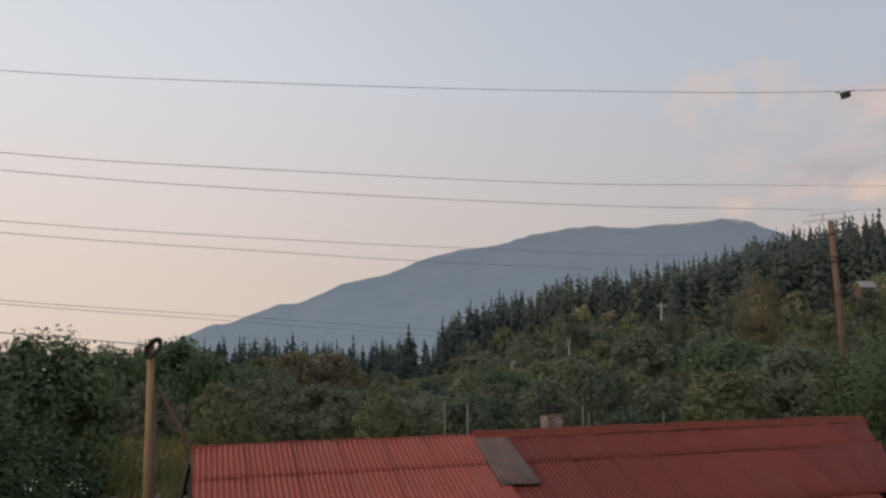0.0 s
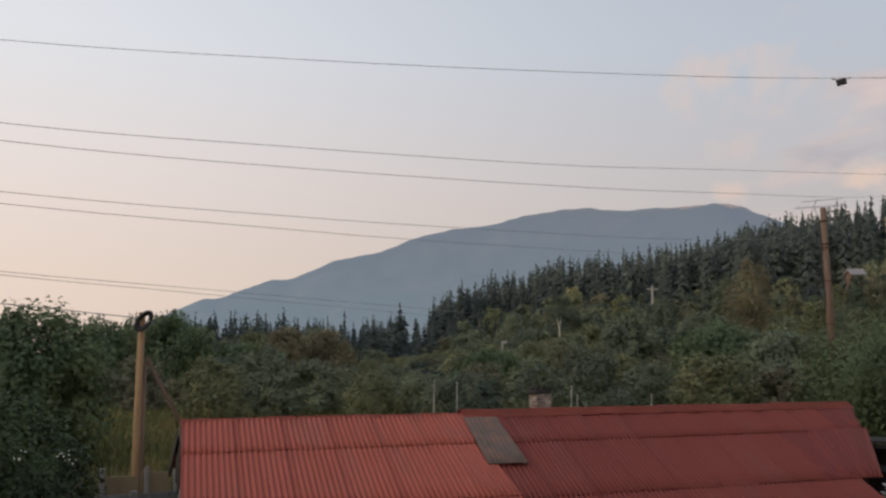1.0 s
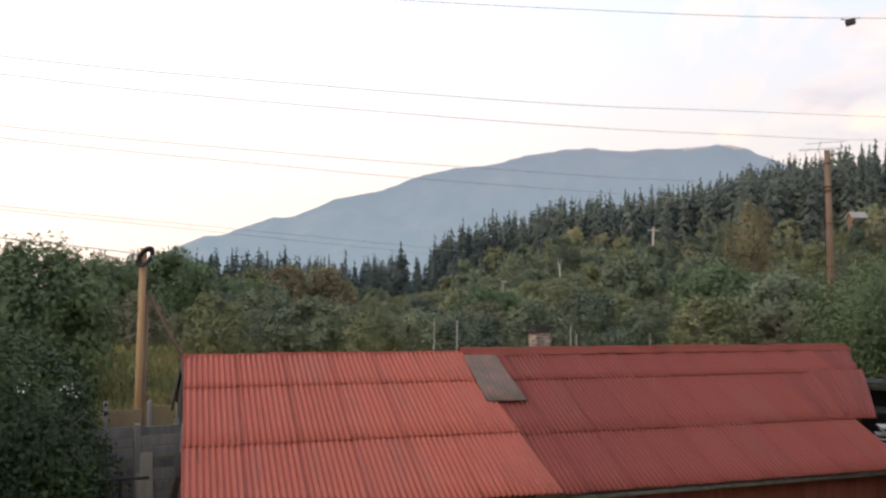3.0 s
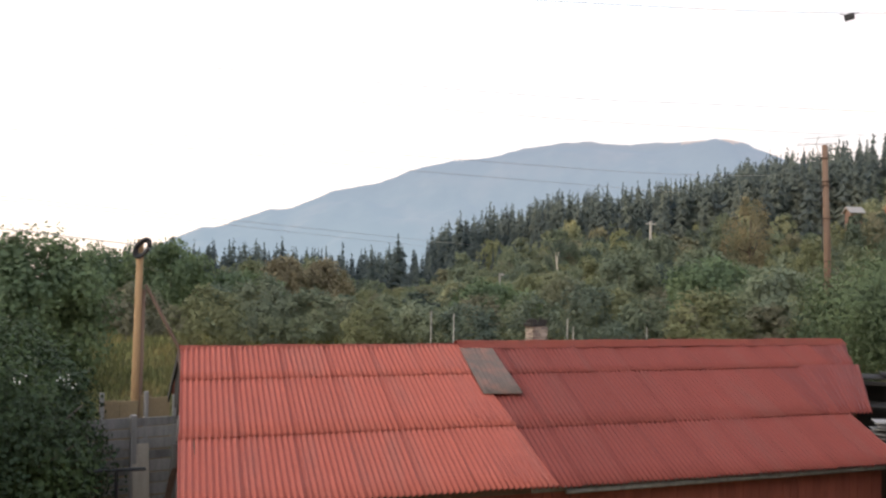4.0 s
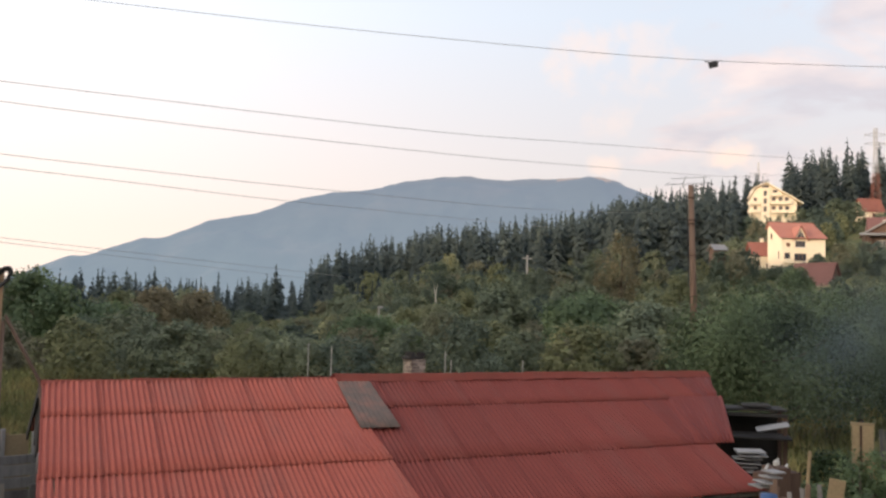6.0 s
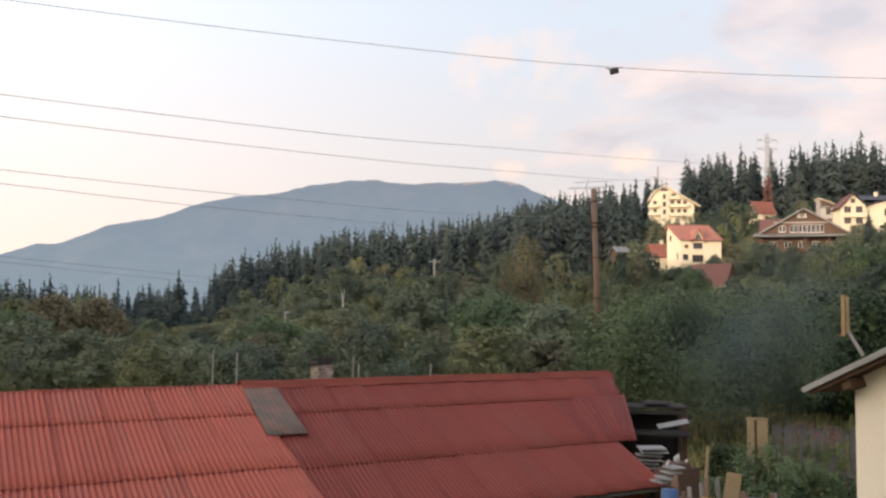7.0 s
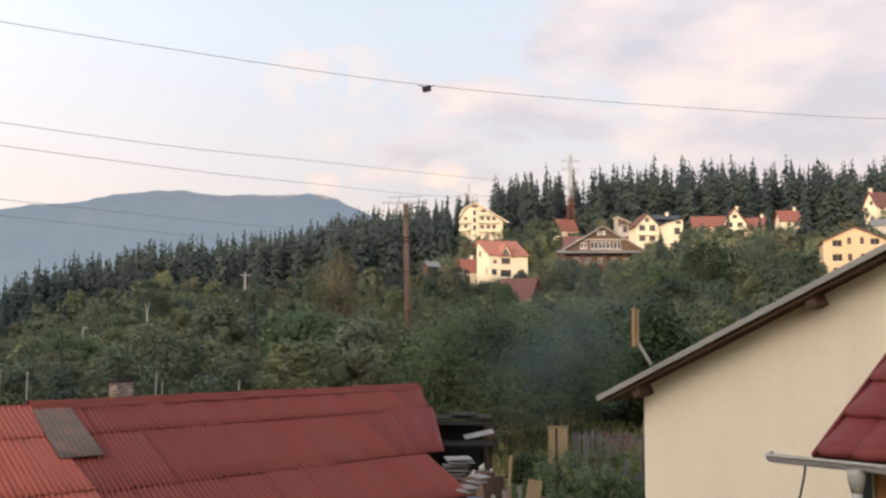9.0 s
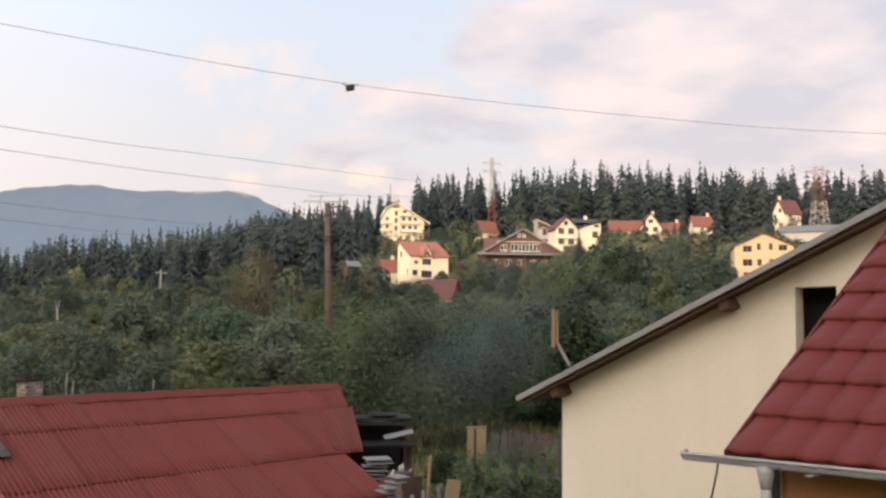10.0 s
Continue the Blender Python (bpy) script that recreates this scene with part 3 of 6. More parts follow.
# how high the broad-leaved wood stands against the hill, by compass angle
CANOPY_AZ = (-26, -18, -15, -13, -10, -7, -5, -3, -1, 0.3, 4, 7.3, 10, 13.4, 16.5, 20, 22.7, 25, 27.5, 31, 33, 36, 38, 41, 45, 47, 50, 58)
CANOPY_EL = (0.8, 0.7, 0.3, -0.3, 0.2, 0.4, -0.5, -1.3, -1.2, -0.5, 0.9, 2.0, 2.4, 2.1, 2.6, 1.9, 2.9, 3.3, 2.2, 2.7, 3.6, 4.1, 5.6, 5.8, 5.6, 3.3, 3.6, 5.0)


def broadleaf_woods():
    rng = np.random.default_rng(5)
    fine = [crown(rng, 10, rng.uniform(6.5, 9.0), 3700, 0.21, 125, 0.05, 3, (0.055, 0.115)) for _ in range(8)]
    coarse = [crown(rng, 10, rng.uniform(6.5, 9.0), 1900, 0.285, 105, 0.05, 3, (0.055, 0.12)) for _ in range(8)]
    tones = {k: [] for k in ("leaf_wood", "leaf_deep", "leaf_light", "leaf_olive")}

    def plant(az, d, h, wide, tone, kinds):
        x, y = d * math.sin(radians(az)), d * math.cos(radians(az))
        if blocks(az, d, h, x, y):
            return
        s = h / 10
        tones[tone].append(placed(kinds[rng.integers(8)], x, y, gz(x, y) - 0.3, rng.uniform(0, 6.28), s * wide, s))

    def pick(az):
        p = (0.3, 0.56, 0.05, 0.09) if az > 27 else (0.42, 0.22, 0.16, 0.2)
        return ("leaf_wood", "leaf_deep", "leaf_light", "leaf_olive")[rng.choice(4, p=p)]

    # row behind row up the slope, each a little taller against the hill
    for row in (45, 51, 59, 68, 78, 89, 101, 115, 131, 149, 169, 190, 212):
        az = -21.5 + rng.uniform(0, 2)
        while az < 55:
            d = row * rng.uniform(0.94, 1.06)
            prof = np.interp(az, CANOPY_AZ, CANOPY_EL)
            f = min(max((d - 55) / 135, 0), 1.05) ** 0.7
            el = -1.5 + (prof + 1.5) * f + rng.normal(0, 0.42 if d > 100 else 0.65)
            h = EYE.z + d * math.tan(radians(el)) - gz(d * math.sin(radians(az)), d * math.cos(radians(az))) + 0.3
            h = min(max(h, 1.7 if d < 100 else 3.0), 13.5)
            wide = rng.uniform(0.75, 1.25) * (1.25 if h < 4 else 1.0)
            if row > 45 or -13 < az < 26:
                plant(az, d, h, wide, pick(az), fine if d < 120 else coarse)
            az += math.degrees(h * 0.78 * wide * rng.uniform(0.68, 1.0) / d)
    for az, d, h in ((12.5, 188, 7.6), (13.6, 190, 7.9), (13.1, 184, 7.6), (7.2, 100, 4.4), (7.9, 98, 4.2)):
        plant(az, d, h, 1.2, "leaf_wood", coarse)
    # among the spruces and the hill houses
    for count, az0, az1, d0, d1, h0, h1 in ((30, 1, 27, 240, 300, 8, 13), (12, 28, 36, 285, 320, 8, 12), (18, 28, 47, 235, 268, 7, 10), (12, 24.5, 27, 215, 270, 7, 10),
                                            (30, 38.5, 46.5, 258, 282, 7, 9.5), (24, 30.3, 37.8, 196, 226, 4, 7), (18, 36.5, 39.6, 240, 264, 4.5, 8), (30, 25, 31.5, 245, 292, 5, 9.5), (24, 47, 56, 215, 300, 7, 12)):
        for _ in range(count):
            az = rng.uniform(az0, az1)
            plant(az, rng.uniform(d0, d1), rng.uniform(h0, h1), rng.uniform(0.75, 1.2), pick(az), coarse)
    stand("broadleaf_wood", "leaf_wood", "mixed green broadleaf wood on the lower slope", "wood", tones["leaf_wood"])
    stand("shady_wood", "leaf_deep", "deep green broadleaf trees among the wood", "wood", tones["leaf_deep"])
    stand("light_wood", "leaf_light", "yellow-green willows and birches scattered through the wood", "wood", tones["leaf_light"])
    stand("olive_wood", "leaf_olive", "dull olive broadleaf trees scattered through the wood", "wood", tones["leaf_olive"])


def meadow():
    rng = np.random.default_rng(9)
    n = 60000
    az = np.radians(np.where(rng.random(n) < 0.6, rng.uniform(-27, -10, n), rng.uniform(-10, 40, n)))
    d = 24 + 38 * rng.uniform(0, 1, n) ** 1.3
    x, y = d * np.sin(az), d * np.cos(az)
    z = ground_z(x, y) - 0.03
    a = rng.uniform(0, math.pi, n)
    h = rng.uniform(0.25, 0.75, n)
    w = rng.uniform(0.03, 0.09, n)
    lx, ly = rng.normal(0, 0.16, n), rng.normal(0, 0.16, n)
    dx, dy = np.cos(a) * w, np.sin(a) * w
    V = np.stack([np.stack([x - dx, y - dy, z], -1), np.stack([x + dx, y + dy, z], -1),
                  np.stack([x + dx * 0.4 + lx, y + dy * 0.4 + ly, z + h], -1), np.stack([x - dx * 0.4 + lx, y - dy * 0.4 + ly, z + h * 0.9], -1)], 1)
    stand("meadow_grass", "blade", "tall dry yellow-green grass behind the fence", "grass", [V])


spruce_woods()
broadleaf_woods()
meadow()


def limbs(rng, height, spread, girth, forks=7):
    bm = bmesh.new()
    top = Vector((rng.uniform(-0.1, 0.1) * height, rng.uniform(-0.1, 0.1) * height, height * 0.8))
    tube_into(bm, [(0, 0, -0.4), (0, 0, 0.2), top * 0.5, top], [girth * 1.3, girth, girth * 0.6, girth * 0.12], 9)
    for _ in range(forks):
        f = rng.uniform(0.2, 0.75)
        a = rng.uniform(0, 6.28)
        s = top * f
        e = s + Vector((math.cos(a) * spread * 0.4, math.sin(a) * spread * 0.4, height * rng.uniform(0.12, 0.3)))
        mid = (s + e) / 2 + Vector((0, 0, -height * 0.03))
        r = girth * (0.75 - 0.6 * f)
        tube_into(bm, [s, mid, e], [r, r * 0.6, r * 0.2], 6)
    bmesh.ops.recalc_face_normals(bm, faces=bm.faces)
    return bm


def broadleaf_tree(name, at, height, width, count, size, mat, label, seed, bark="bark", clumps=90, low=0.15, category="tree"):
    rng = np.random.default_rng(seed)
    t = thing(name, at, 0, label, category)
    part("trunk", limbs(rng, height, width, height * 0.022 + 0.03), bark, t, smooth=True)
    hang("crown", quads("crown", crown(rng, height, width, count, size, clumps, low, 3 if size >= 0.08 else 4), mat), None, t)
    return t


def spruce_tree(at, height, width, seed, label):
    rng = np.random.default_rng(seed)
    t = thing("spruce_tree", at, 0, label, "tree")
    part("trunk", tube([(0, 0, -0.4), (0, 0, height)], [height * 0.014, 0.02], 8), "bark", t)
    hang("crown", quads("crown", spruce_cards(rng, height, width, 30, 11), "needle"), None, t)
    return t


def base(az, d):
    p = spot(az, 0, d)
    return (p.x, p.y, gz(p.x, p.y))


# trees by the yards
broadleaf_tree("apple_tree", base(-26.6, 15.5), 4.8, 4.2, 46000, 0.042, "leaf_dark", "dense dark green garden tree beside the board fence", 21, low=0.08, clumps=105)
broadleaf_tree("apple_tree", base(-24.1, 19), 4.2, 4.0, 24000, 0.055, "leaf_dark", "dark green garden tree at the yard corner", 22, low=0.1, clumps=120)
broadleaf_tree("walnut_tree", base(-22.7, 34), 5.5, 5.7, 15000, 0.085, "leaf_green", "round dark broadleaf tree behind the garden", 23, low=0.12, clumps=70)
broadleaf_tree("walnut_tree", base(-25.3, 36), 5.9, 5.0, 10000, 0.1, "leaf_green", "loose-topped broadleaf tree behind the garden", 24, low=0.12, clumps=46)
broadleaf_tree("hazel_bush", base(-18.9, 64), 5.2, 5.6, 13000, 0.1, "leaf_green", "green hazel bush beyond the meadow", 25, low=0.02)
broadleaf_tree("hazel_bush", base(-15.3, 62), 5.5, 5.6, 13000, 0.11, "leaf_green", "tall green hazel bush beyond the meadow", 26, low=0.02)
broadleaf_tree("willow_bush", base(-11.4, 62), 3.6, 5.5, 9000, 0.13, "leaf_green", "green willow bush behind the red roof", 27, low=0.02)
broadleaf_tree("turning_tree", base(-8.8, 78), 5.0, 4.6, 9000, 0.11, "leaf_rust", "brownish turning tree in the wood edge", 28, low=0.02, clumps=90)
broadleaf_tree("turning_tree", base(-6.3, 80), 5.0, 4.6, 9000, 0.11, "leaf_rust", "brownish turning tree with pale stems", 29, "birch", low=0.15)
spruce_tree(base(-13.3, 70), 5.6, 3.2, 30, "young dark spruce among the bushes")
broadleaf_tree("alder_bush", base(3.8, 60), 3.3, 5.0, 11000, 0.12, "leaf_green", "green alder bush behind the chimney", 31, low=0.02)
broadleaf_tree("birch_tree", base(11.5, 66), 5.6, 5.0, 10000, 0.12, "leaf_wood", "yellow-green birch tree in the wood edge", 32, low=0.05)
broadleaf_tree("willow_bush", base(16.5, 58), 4.8, 6.5, 12000, 0.12, "leaf_green", "spreading green willow bush", 33, low=0.02)
broadleaf_tree("willow_bush", base(20.5, 50), 4.2, 5.5, 12000, 0.11, "leaf_wood", "yellow-green willow bush near the utility pole", 34, low=0.02)
broadleaf_tree("cherry_tree", base(26.6, 34), 5.3, 6.4, 50000, 0.056, "leaf_cherry", "large leafy green cherry tree beside the junk shelter", 35, low=0.3, clumps=140)
broadleaf_tree("cherry_tree", base(31.8, 37), 5.2, 6.2, 48000, 0.056, "leaf_cherry", "large leafy green cherry tree above the garden", 36, low=0.3, clumps=140)
broadleaf_tree("plum_tree", base(36.5, 42), 5.2, 6.2, 16000, 0.1, "leaf_dark", "dark green plum tree behind the garden fence", 37, low=0.03, clumps=120)


for k, (az, d, h, w, mat, txt) in enumerate(((9.7, 84, 4.9, 2.3, "leaf_light", "slender yellow-green birch above the scrub"), (12.2, 95, 5.2, 4.2, "leaf_light", "pale yellow-green willow in the wood edge"),
                                              (15.6, 92, 6.0, 4.6, "leaf_wood", "rounded green alder in the wood edge"), (-10.6, 88, 5.2, 3.6, "leaf_light", "thin yellowish birch at the meadow end"),
                                              (17.2, 165, 11.0, 5.0, "leaf_wood", "tall green alder below the spruces"), (18.6, 158, 13.4, 7.0, "leaf_rust", "tall turning birch below the spruces"),
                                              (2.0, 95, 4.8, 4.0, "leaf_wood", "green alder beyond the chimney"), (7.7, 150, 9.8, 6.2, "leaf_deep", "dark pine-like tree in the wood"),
                                              (22.0, 120, 6.5, 5.0, "leaf_light", "pale green willow near the tall pole"), (28.5, 150, 5.5, 6.0, "leaf_green", "leafy green tree below the hill houses"),
                                              (40.5, 140, 11.5, 8.0, "leaf_dark", "large dark ash below the hill houses"), (43.8, 150, 12.0, 8.0, "leaf_wood", "large green ash below the hill houses"),
                                              (37.8, 130, 8.5, 6.5, "leaf_green", "round green tree above the garden"))):
    broadleaf_tree("wood_tree", base(az, d), h, w, 6500, 0.13, mat, txt, 300 + k, clumps=100, low=0.04)

# spruces standing among the hill houses
for az, top, d, w, k in ((45.9, 8.1, 262, 10.0, 1), (41.75, 7.05, 262, 8.5, 2), (43.5, 6.7, 272, 6.5, 10), (37.9, 6.1, 240, 6.0, 11), (48.95, 7.9, 258, 5.0, 3), (33.9, 7.2, 285, 6.5, 4), (44.0, 7.4, 283, 6.0, 5), (12.8, 4.3, 205, 6.0, 6), (-2.05, 2.45, 165, 6.5, 7), (-3.6, 1.5, 170, 5.5, 8), (13.9, 5.2, 240, 8.0, 9)):
    b = base(az, d)
    h = spot(az, top, d).z - b[2]
    spruce_tree(b, h, w, 80 + k, "tall dark spruce standing among the hill houses" if az > 20 else "tall dark spruce at the wood edge")


def build_dead_birch():
    b = base(7.55, 108)
    h = spot(7.55, 1.55, 108).z - b[2]
    t = thing("dead_birch", b, 0, "bare pale forked birch stem in the wood", "tree")
    part("trunk", tube([(0, 0, -0.3), (0.1, 0, h * 0.6), (0.0, 0, h * 0.8)], [0.11, 0.09, 0.07], 8), "birch", t)
    for s in (-1, 1):
        part("limb", tube([(0.0, 0, h * 0.78), (0.22 * s, 0, h)], [0.055, 0.025], 6), "birch", t)


build_dead_birch()


# ---------------------------------------------------------------- the long shed with the red corrugated roof
SHED_YAW, PITCH = 20.2, 24.0
SHED_AT = (-4.46, 17.05, 0.0)
RIDGE = 3.77
WAVE = 0.095


def sheet(cols, length, skew0=0.0, skew1=0.0, seg=6, thick=0.008, deep=0.024):
    """A corrugated sheet lying in x (across the waves) and y (down the slope), its right edge cut aslant if asked."""
    bm = bmesh.new()
    n = cols * seg
    rows = 4
    tops, bots = [], []
    for j in range(rows + 1):
        f = j / rows
        w = cols * WAVE + skew0 + (skew1 - skew0) * f
        t, b = [], []
        for i in range(n + 1):
            x = w * i / n
            z = deep * math.cos(2 * math.pi * x / WAVE)
            t.append(bm.verts.new((x, -length * f, z)))
            b.append(bm.verts.new((x, -length * f, z - thick)))
        tops.append(t)
        bots.append(b)
    for j in range(rows):
        for i in range(n):
            bm.faces.new((tops[j][i], tops[j + 1][i], tops[j + 1][i + 1], tops[j][i + 1]))
    for i in range(n):
        bm.faces.new((tops[rows][i], bots[rows][i], bots[rows][i + 1], tops[rows][i + 1]))
        bm.faces.new((bots[0][i], bots[0][i + 1], bots[rows][i + 1], bots[rows][i]))
    for j in range(rows):
        bm.faces.new((tops[j][0], bots[j][0], bots[j + 1][0], tops[j + 1][0]))
        bm.faces.new((tops[j][n], tops[j + 1][n], bots[j + 1][n], bots[j][n]))
    bmesh.ops.recalc_face_normals(bm, faces=bm.faces)
    me = bpy.data.meshes.new("roof_sheet")
    bm.to_mesh(me)
    bm.free()
    for p in me.polygons:
        p.use_smooth = True
    return me


def slope_pose(s, down, lift, tip=0.0, turn=0.0):
    """Pose on the near roof slope: s along the ridge, down the slope, lift off it."""
    c, q = math.cos(radians(PITCH)), math.sin(radians(PITCH))
    return Matrix.Translation((s, -down * c - lift * q, RIDGE - down * q + lift * c)) @ Euler((radians(PITCH + tip), 0, radians(turn))).to_matrix().to_4x4()


def build_shed():
    rng = random.Random(4)
    shed = thing("shed", SHED_AT, SHED_YAW, "long low shed under a red corrugated roof", "shed")
    rows = ((0.0, 1.13, 0.0), (1.0, 1.88, 0.014), (2.74, 1.72, 0.02))
    cols = 9
    step = cols * WAVE
    for j, (down, length, lift) in enumerate(rows):
        lift = 0.05 - 0.012 * j
        # weathered half, five bays
        for i in range(6):
            lean = 3.1 + 0.42 * (5 - i)
            side = math.tan(radians(lean))
            out = 0.066 if i == 5 else 0.0074
            me = sheet(cols if i < 5 else cols + 2, length + (0.14 if j == 2 else 0.0), out * down, out * (down + length), deep=0.022)
            me.materials.append(M["roof_red"])
            ob = hang("roof_sheet", me, None, shed)
            ob.matrix_basis = slope_pose(i * step - side * down, down, lift + 0.006 + rng.uniform(-0.002, 0.002) + 0.003 * (i % 2), -0.35 + rng.uniform(-0.1, 0.1), -lean + rng.uniform(-0.1, 0.1))
        # darker half
        length += 0.08 * j
        s0 = 6 * step + 2 * WAVE
        ends = ((15.05, 14.50), (14.60, 13.45), (12.95, 12.95))[j]
        s = s0
        while s < max(ends) - 0.2:
            k = cols
            if s + step > min(ends) - 0.6:
                k = int((min(ends) - s) / WAVE)
                me = sheet(k, length, ends[0] - s - k * WAVE, ends[1] - s - k * WAVE, deep=0.021)
                last = True
            else:
                me, last = sheet(k, length, deep=0.021), False
            me.materials.append(M["roof_dark"])
            ob = hang("roof_sheet", me, None, shed)
            ob.matrix_basis = slope_pose(s - 0.0875 * down, down, lift - 0.004 + rng.uniform(-0.002, 0.002) + 0.003 * (rng.random() > 0.5), -0.35 + rng.uniform(-0.12, 0.12), -5.0 + rng.uniform(-0.12, 0.12))
            s += k * WAVE
            if last:
                break
    # far slope
    for i, (a, b, mat) in enumerate(((0, 5.33, "roof_red"), (5.34, 14.9, "roof_dark"))):
        me = sheet(int((b - a) / WAVE), 2.1, 0, 0, 4)
        me.materials.append(M[mat])
        ob = hang("roof_sheet", me, None, shed)
        ob.matrix_basis = Matrix.Translation((b, 0.0, RIDGE + 0.03)) @ Matrix.Rotation(math.pi, 4, "Z") @ Euler((radians(29), 0, 0)).to_matrix().to_4x4()
    # bare patch sheet
    me = sheet(7, 1.70, 0.02, 0.10, deep=0.007)
    me.materials.append(M["roof_bare"])
    ob = hang("patch_sheet", me, None, shed, "bare weathered grey patch sheet")
    ob.matrix_basis = slope_pose(5.27, 0.24, 0.115, 0.3, -5.0)
    # ridge caps
    s = -0.02
    while s < 14.8:
        w = min(1.5, 15.0 - s) if s > 5.2 else min(1.5, 5.3 - s)
        bm = bmesh.new()
        k = 0.5 if s < 5.2 else 0.95
        prof = [(y * k, z * k) for y, z in ((-0.24, -0.085), (-0.12, -0.01), (-0.05, 0.045), (0, 0.06), (0.05, 0.045), (0.12, -0.01), (0.24, -0.085))]
        rr = [[bm.verts.new((x, y, z + dz)) for y, z in prof] for x, dz in ((0, 0.006), (w * 0.5, 0.0), (w + 0.06, -0.004))]
        for a, b in zip(rr, rr[1:]):
            for q in range(6):
                bm.faces.new((a[q], b[q], b[q + 1], a[q + 1]))
        ex = bmesh.ops.solidify(bm, geom=bm.faces[:], thickness=0.012)
        ob = part("ridge_cap", bm, "roof_red", shed)
        ob.matrix_basis = pose(s, 0, RIDGE + (0.06 if s < 5.2 else 0.075) + rng.uniform(-0.01, 0.01), rng.uniform(-2, 2), rng.uniform(-0.3, 0.3), 0)
        s += w
    # walls of upright planks, eave boards and barge boards
    eave_y, eave_z = -4.5 * math.cos(radians(PITCH)), RIDGE - 4.5 * math.sin(radians(PITCH))
    wall_y = eave_y + 0.35
    top = eave_z + 0.05
    rear = RIDGE - 1.6 * math.tan(radians(29)) - 0.1
    part("wall", prism([(0.45, -0.6), (12.39, -0.6), (12.39, top), (0.45, top)], wall_y + 0.03, wall_y + 0.1), "dark_wood", shed)
    part("wall", prism([(0.45, -0.6), (14.6, -0.6), (14.6, rear), (0.45, rear)], 1.5, 1.58), "dark_wood", shed)
    for x, w in ((0.36, 0.08), (12.4, 0.08)):
        bm = prism([(wall_y, -0.6), (1.58, -0.6), (1.58, rear), (0.0, RIDGE - 0.12), (wall_y, top)], 0, w)
        bm.transform(Matrix(((0, 1, 0, x), (1, 0, 0, 0), (0, 0, 1, 0), (0, 0, 0, 1))))
        bmesh.ops.recalc_face_normals(bm, faces=bm.faces)
        part("gable", bm, "plank_red", shed)
    plank = bpy.data.meshes.new("plank")
    bm = box((0, -0.012, -0.6), (0.165, 0.012, top - 0.02), 0.004)
    bm.to_mesh(plank)
    bm.free()
    plank.materials.append(M["plank_red"])
    x = 0.36
    while x < 12.3:
        ob = hang("plank", plank, None, shed)
        ob.matrix_basis = pose(x, wall_y + rng.uniform(-0.006, 0.004), rng.uniform(-0.03, 0.0))
        x += 0.172
    for a in range(5):
        part("eave_board", box((0.05 + a * 2.5, eave_y + 0.12, eave_z - 0.16), (2.52 + a * 2.5, eave_y + 0.15, eave_z + 0.02), 0.004), "dark_wood" if a < 2 else "board_grey", shed)
    part("eave_pipe", tube([(5.6, eave_y + 0.02, eave_z - 0.14), (12.6, eave_y + 0.02, eave_z - 0.11)], 0.045, 10), "board_grey", shed)
    bm = box((-0.05, -4.55, -0.16), (-0.02, 0.02, 0.03), 0.004)
    ob = part("barge_board", bm, "dark_wood", shed)
    ob.matrix_basis = slope_pose(0, 0, 0.0)
    # black sheeting over the open gable peak, and the corner posts
    bm = prism([(0.05, RIDGE - 0.06), (0.95, RIDGE - 0.58), (0.9, RIDGE - 1.15), (0.72, RIDGE - 1.02), (0.5, RIDGE - 1.3), (0.2, RIDGE - 1.1)], 0, 0.02)
    bm.transform(Matrix(((0, 1, 0, 0.0), (1, 0, 0, 0), (0, 0, 1, 0), (0, 0, 0, 1))))
    bmesh.ops.recalc_face_normals(bm, faces=bm.faces)
    part("sheeting", bm, "soot_shade", shed, "torn black sheeting on the gable")
    for x, y in ((-0.20, -2.9), (-0.12, -3.3), (-0.22, -3.6)):
        part("corner_post", tube([(x, y, -0.3), (x + 0.03, y, RIDGE + y * math.tan(radians(PITCH)) - 0.42)], [0.04, 0.035], 8), "plank_red", shed)
    # rafters seen under the far eave end
    bm = box((-0.05, 0.0, -0.16), (-0.02, 2.1, 0.0), 0.004)
    ob = part("barge_board", bm, "soot_shade", shed)
    ob.matrix_basis = Matrix.Translation((0, 0, RIDGE)) @ Euler((radians(-29), 0, 0)).to_matrix().to_4x4()
    return shed


build_shed()


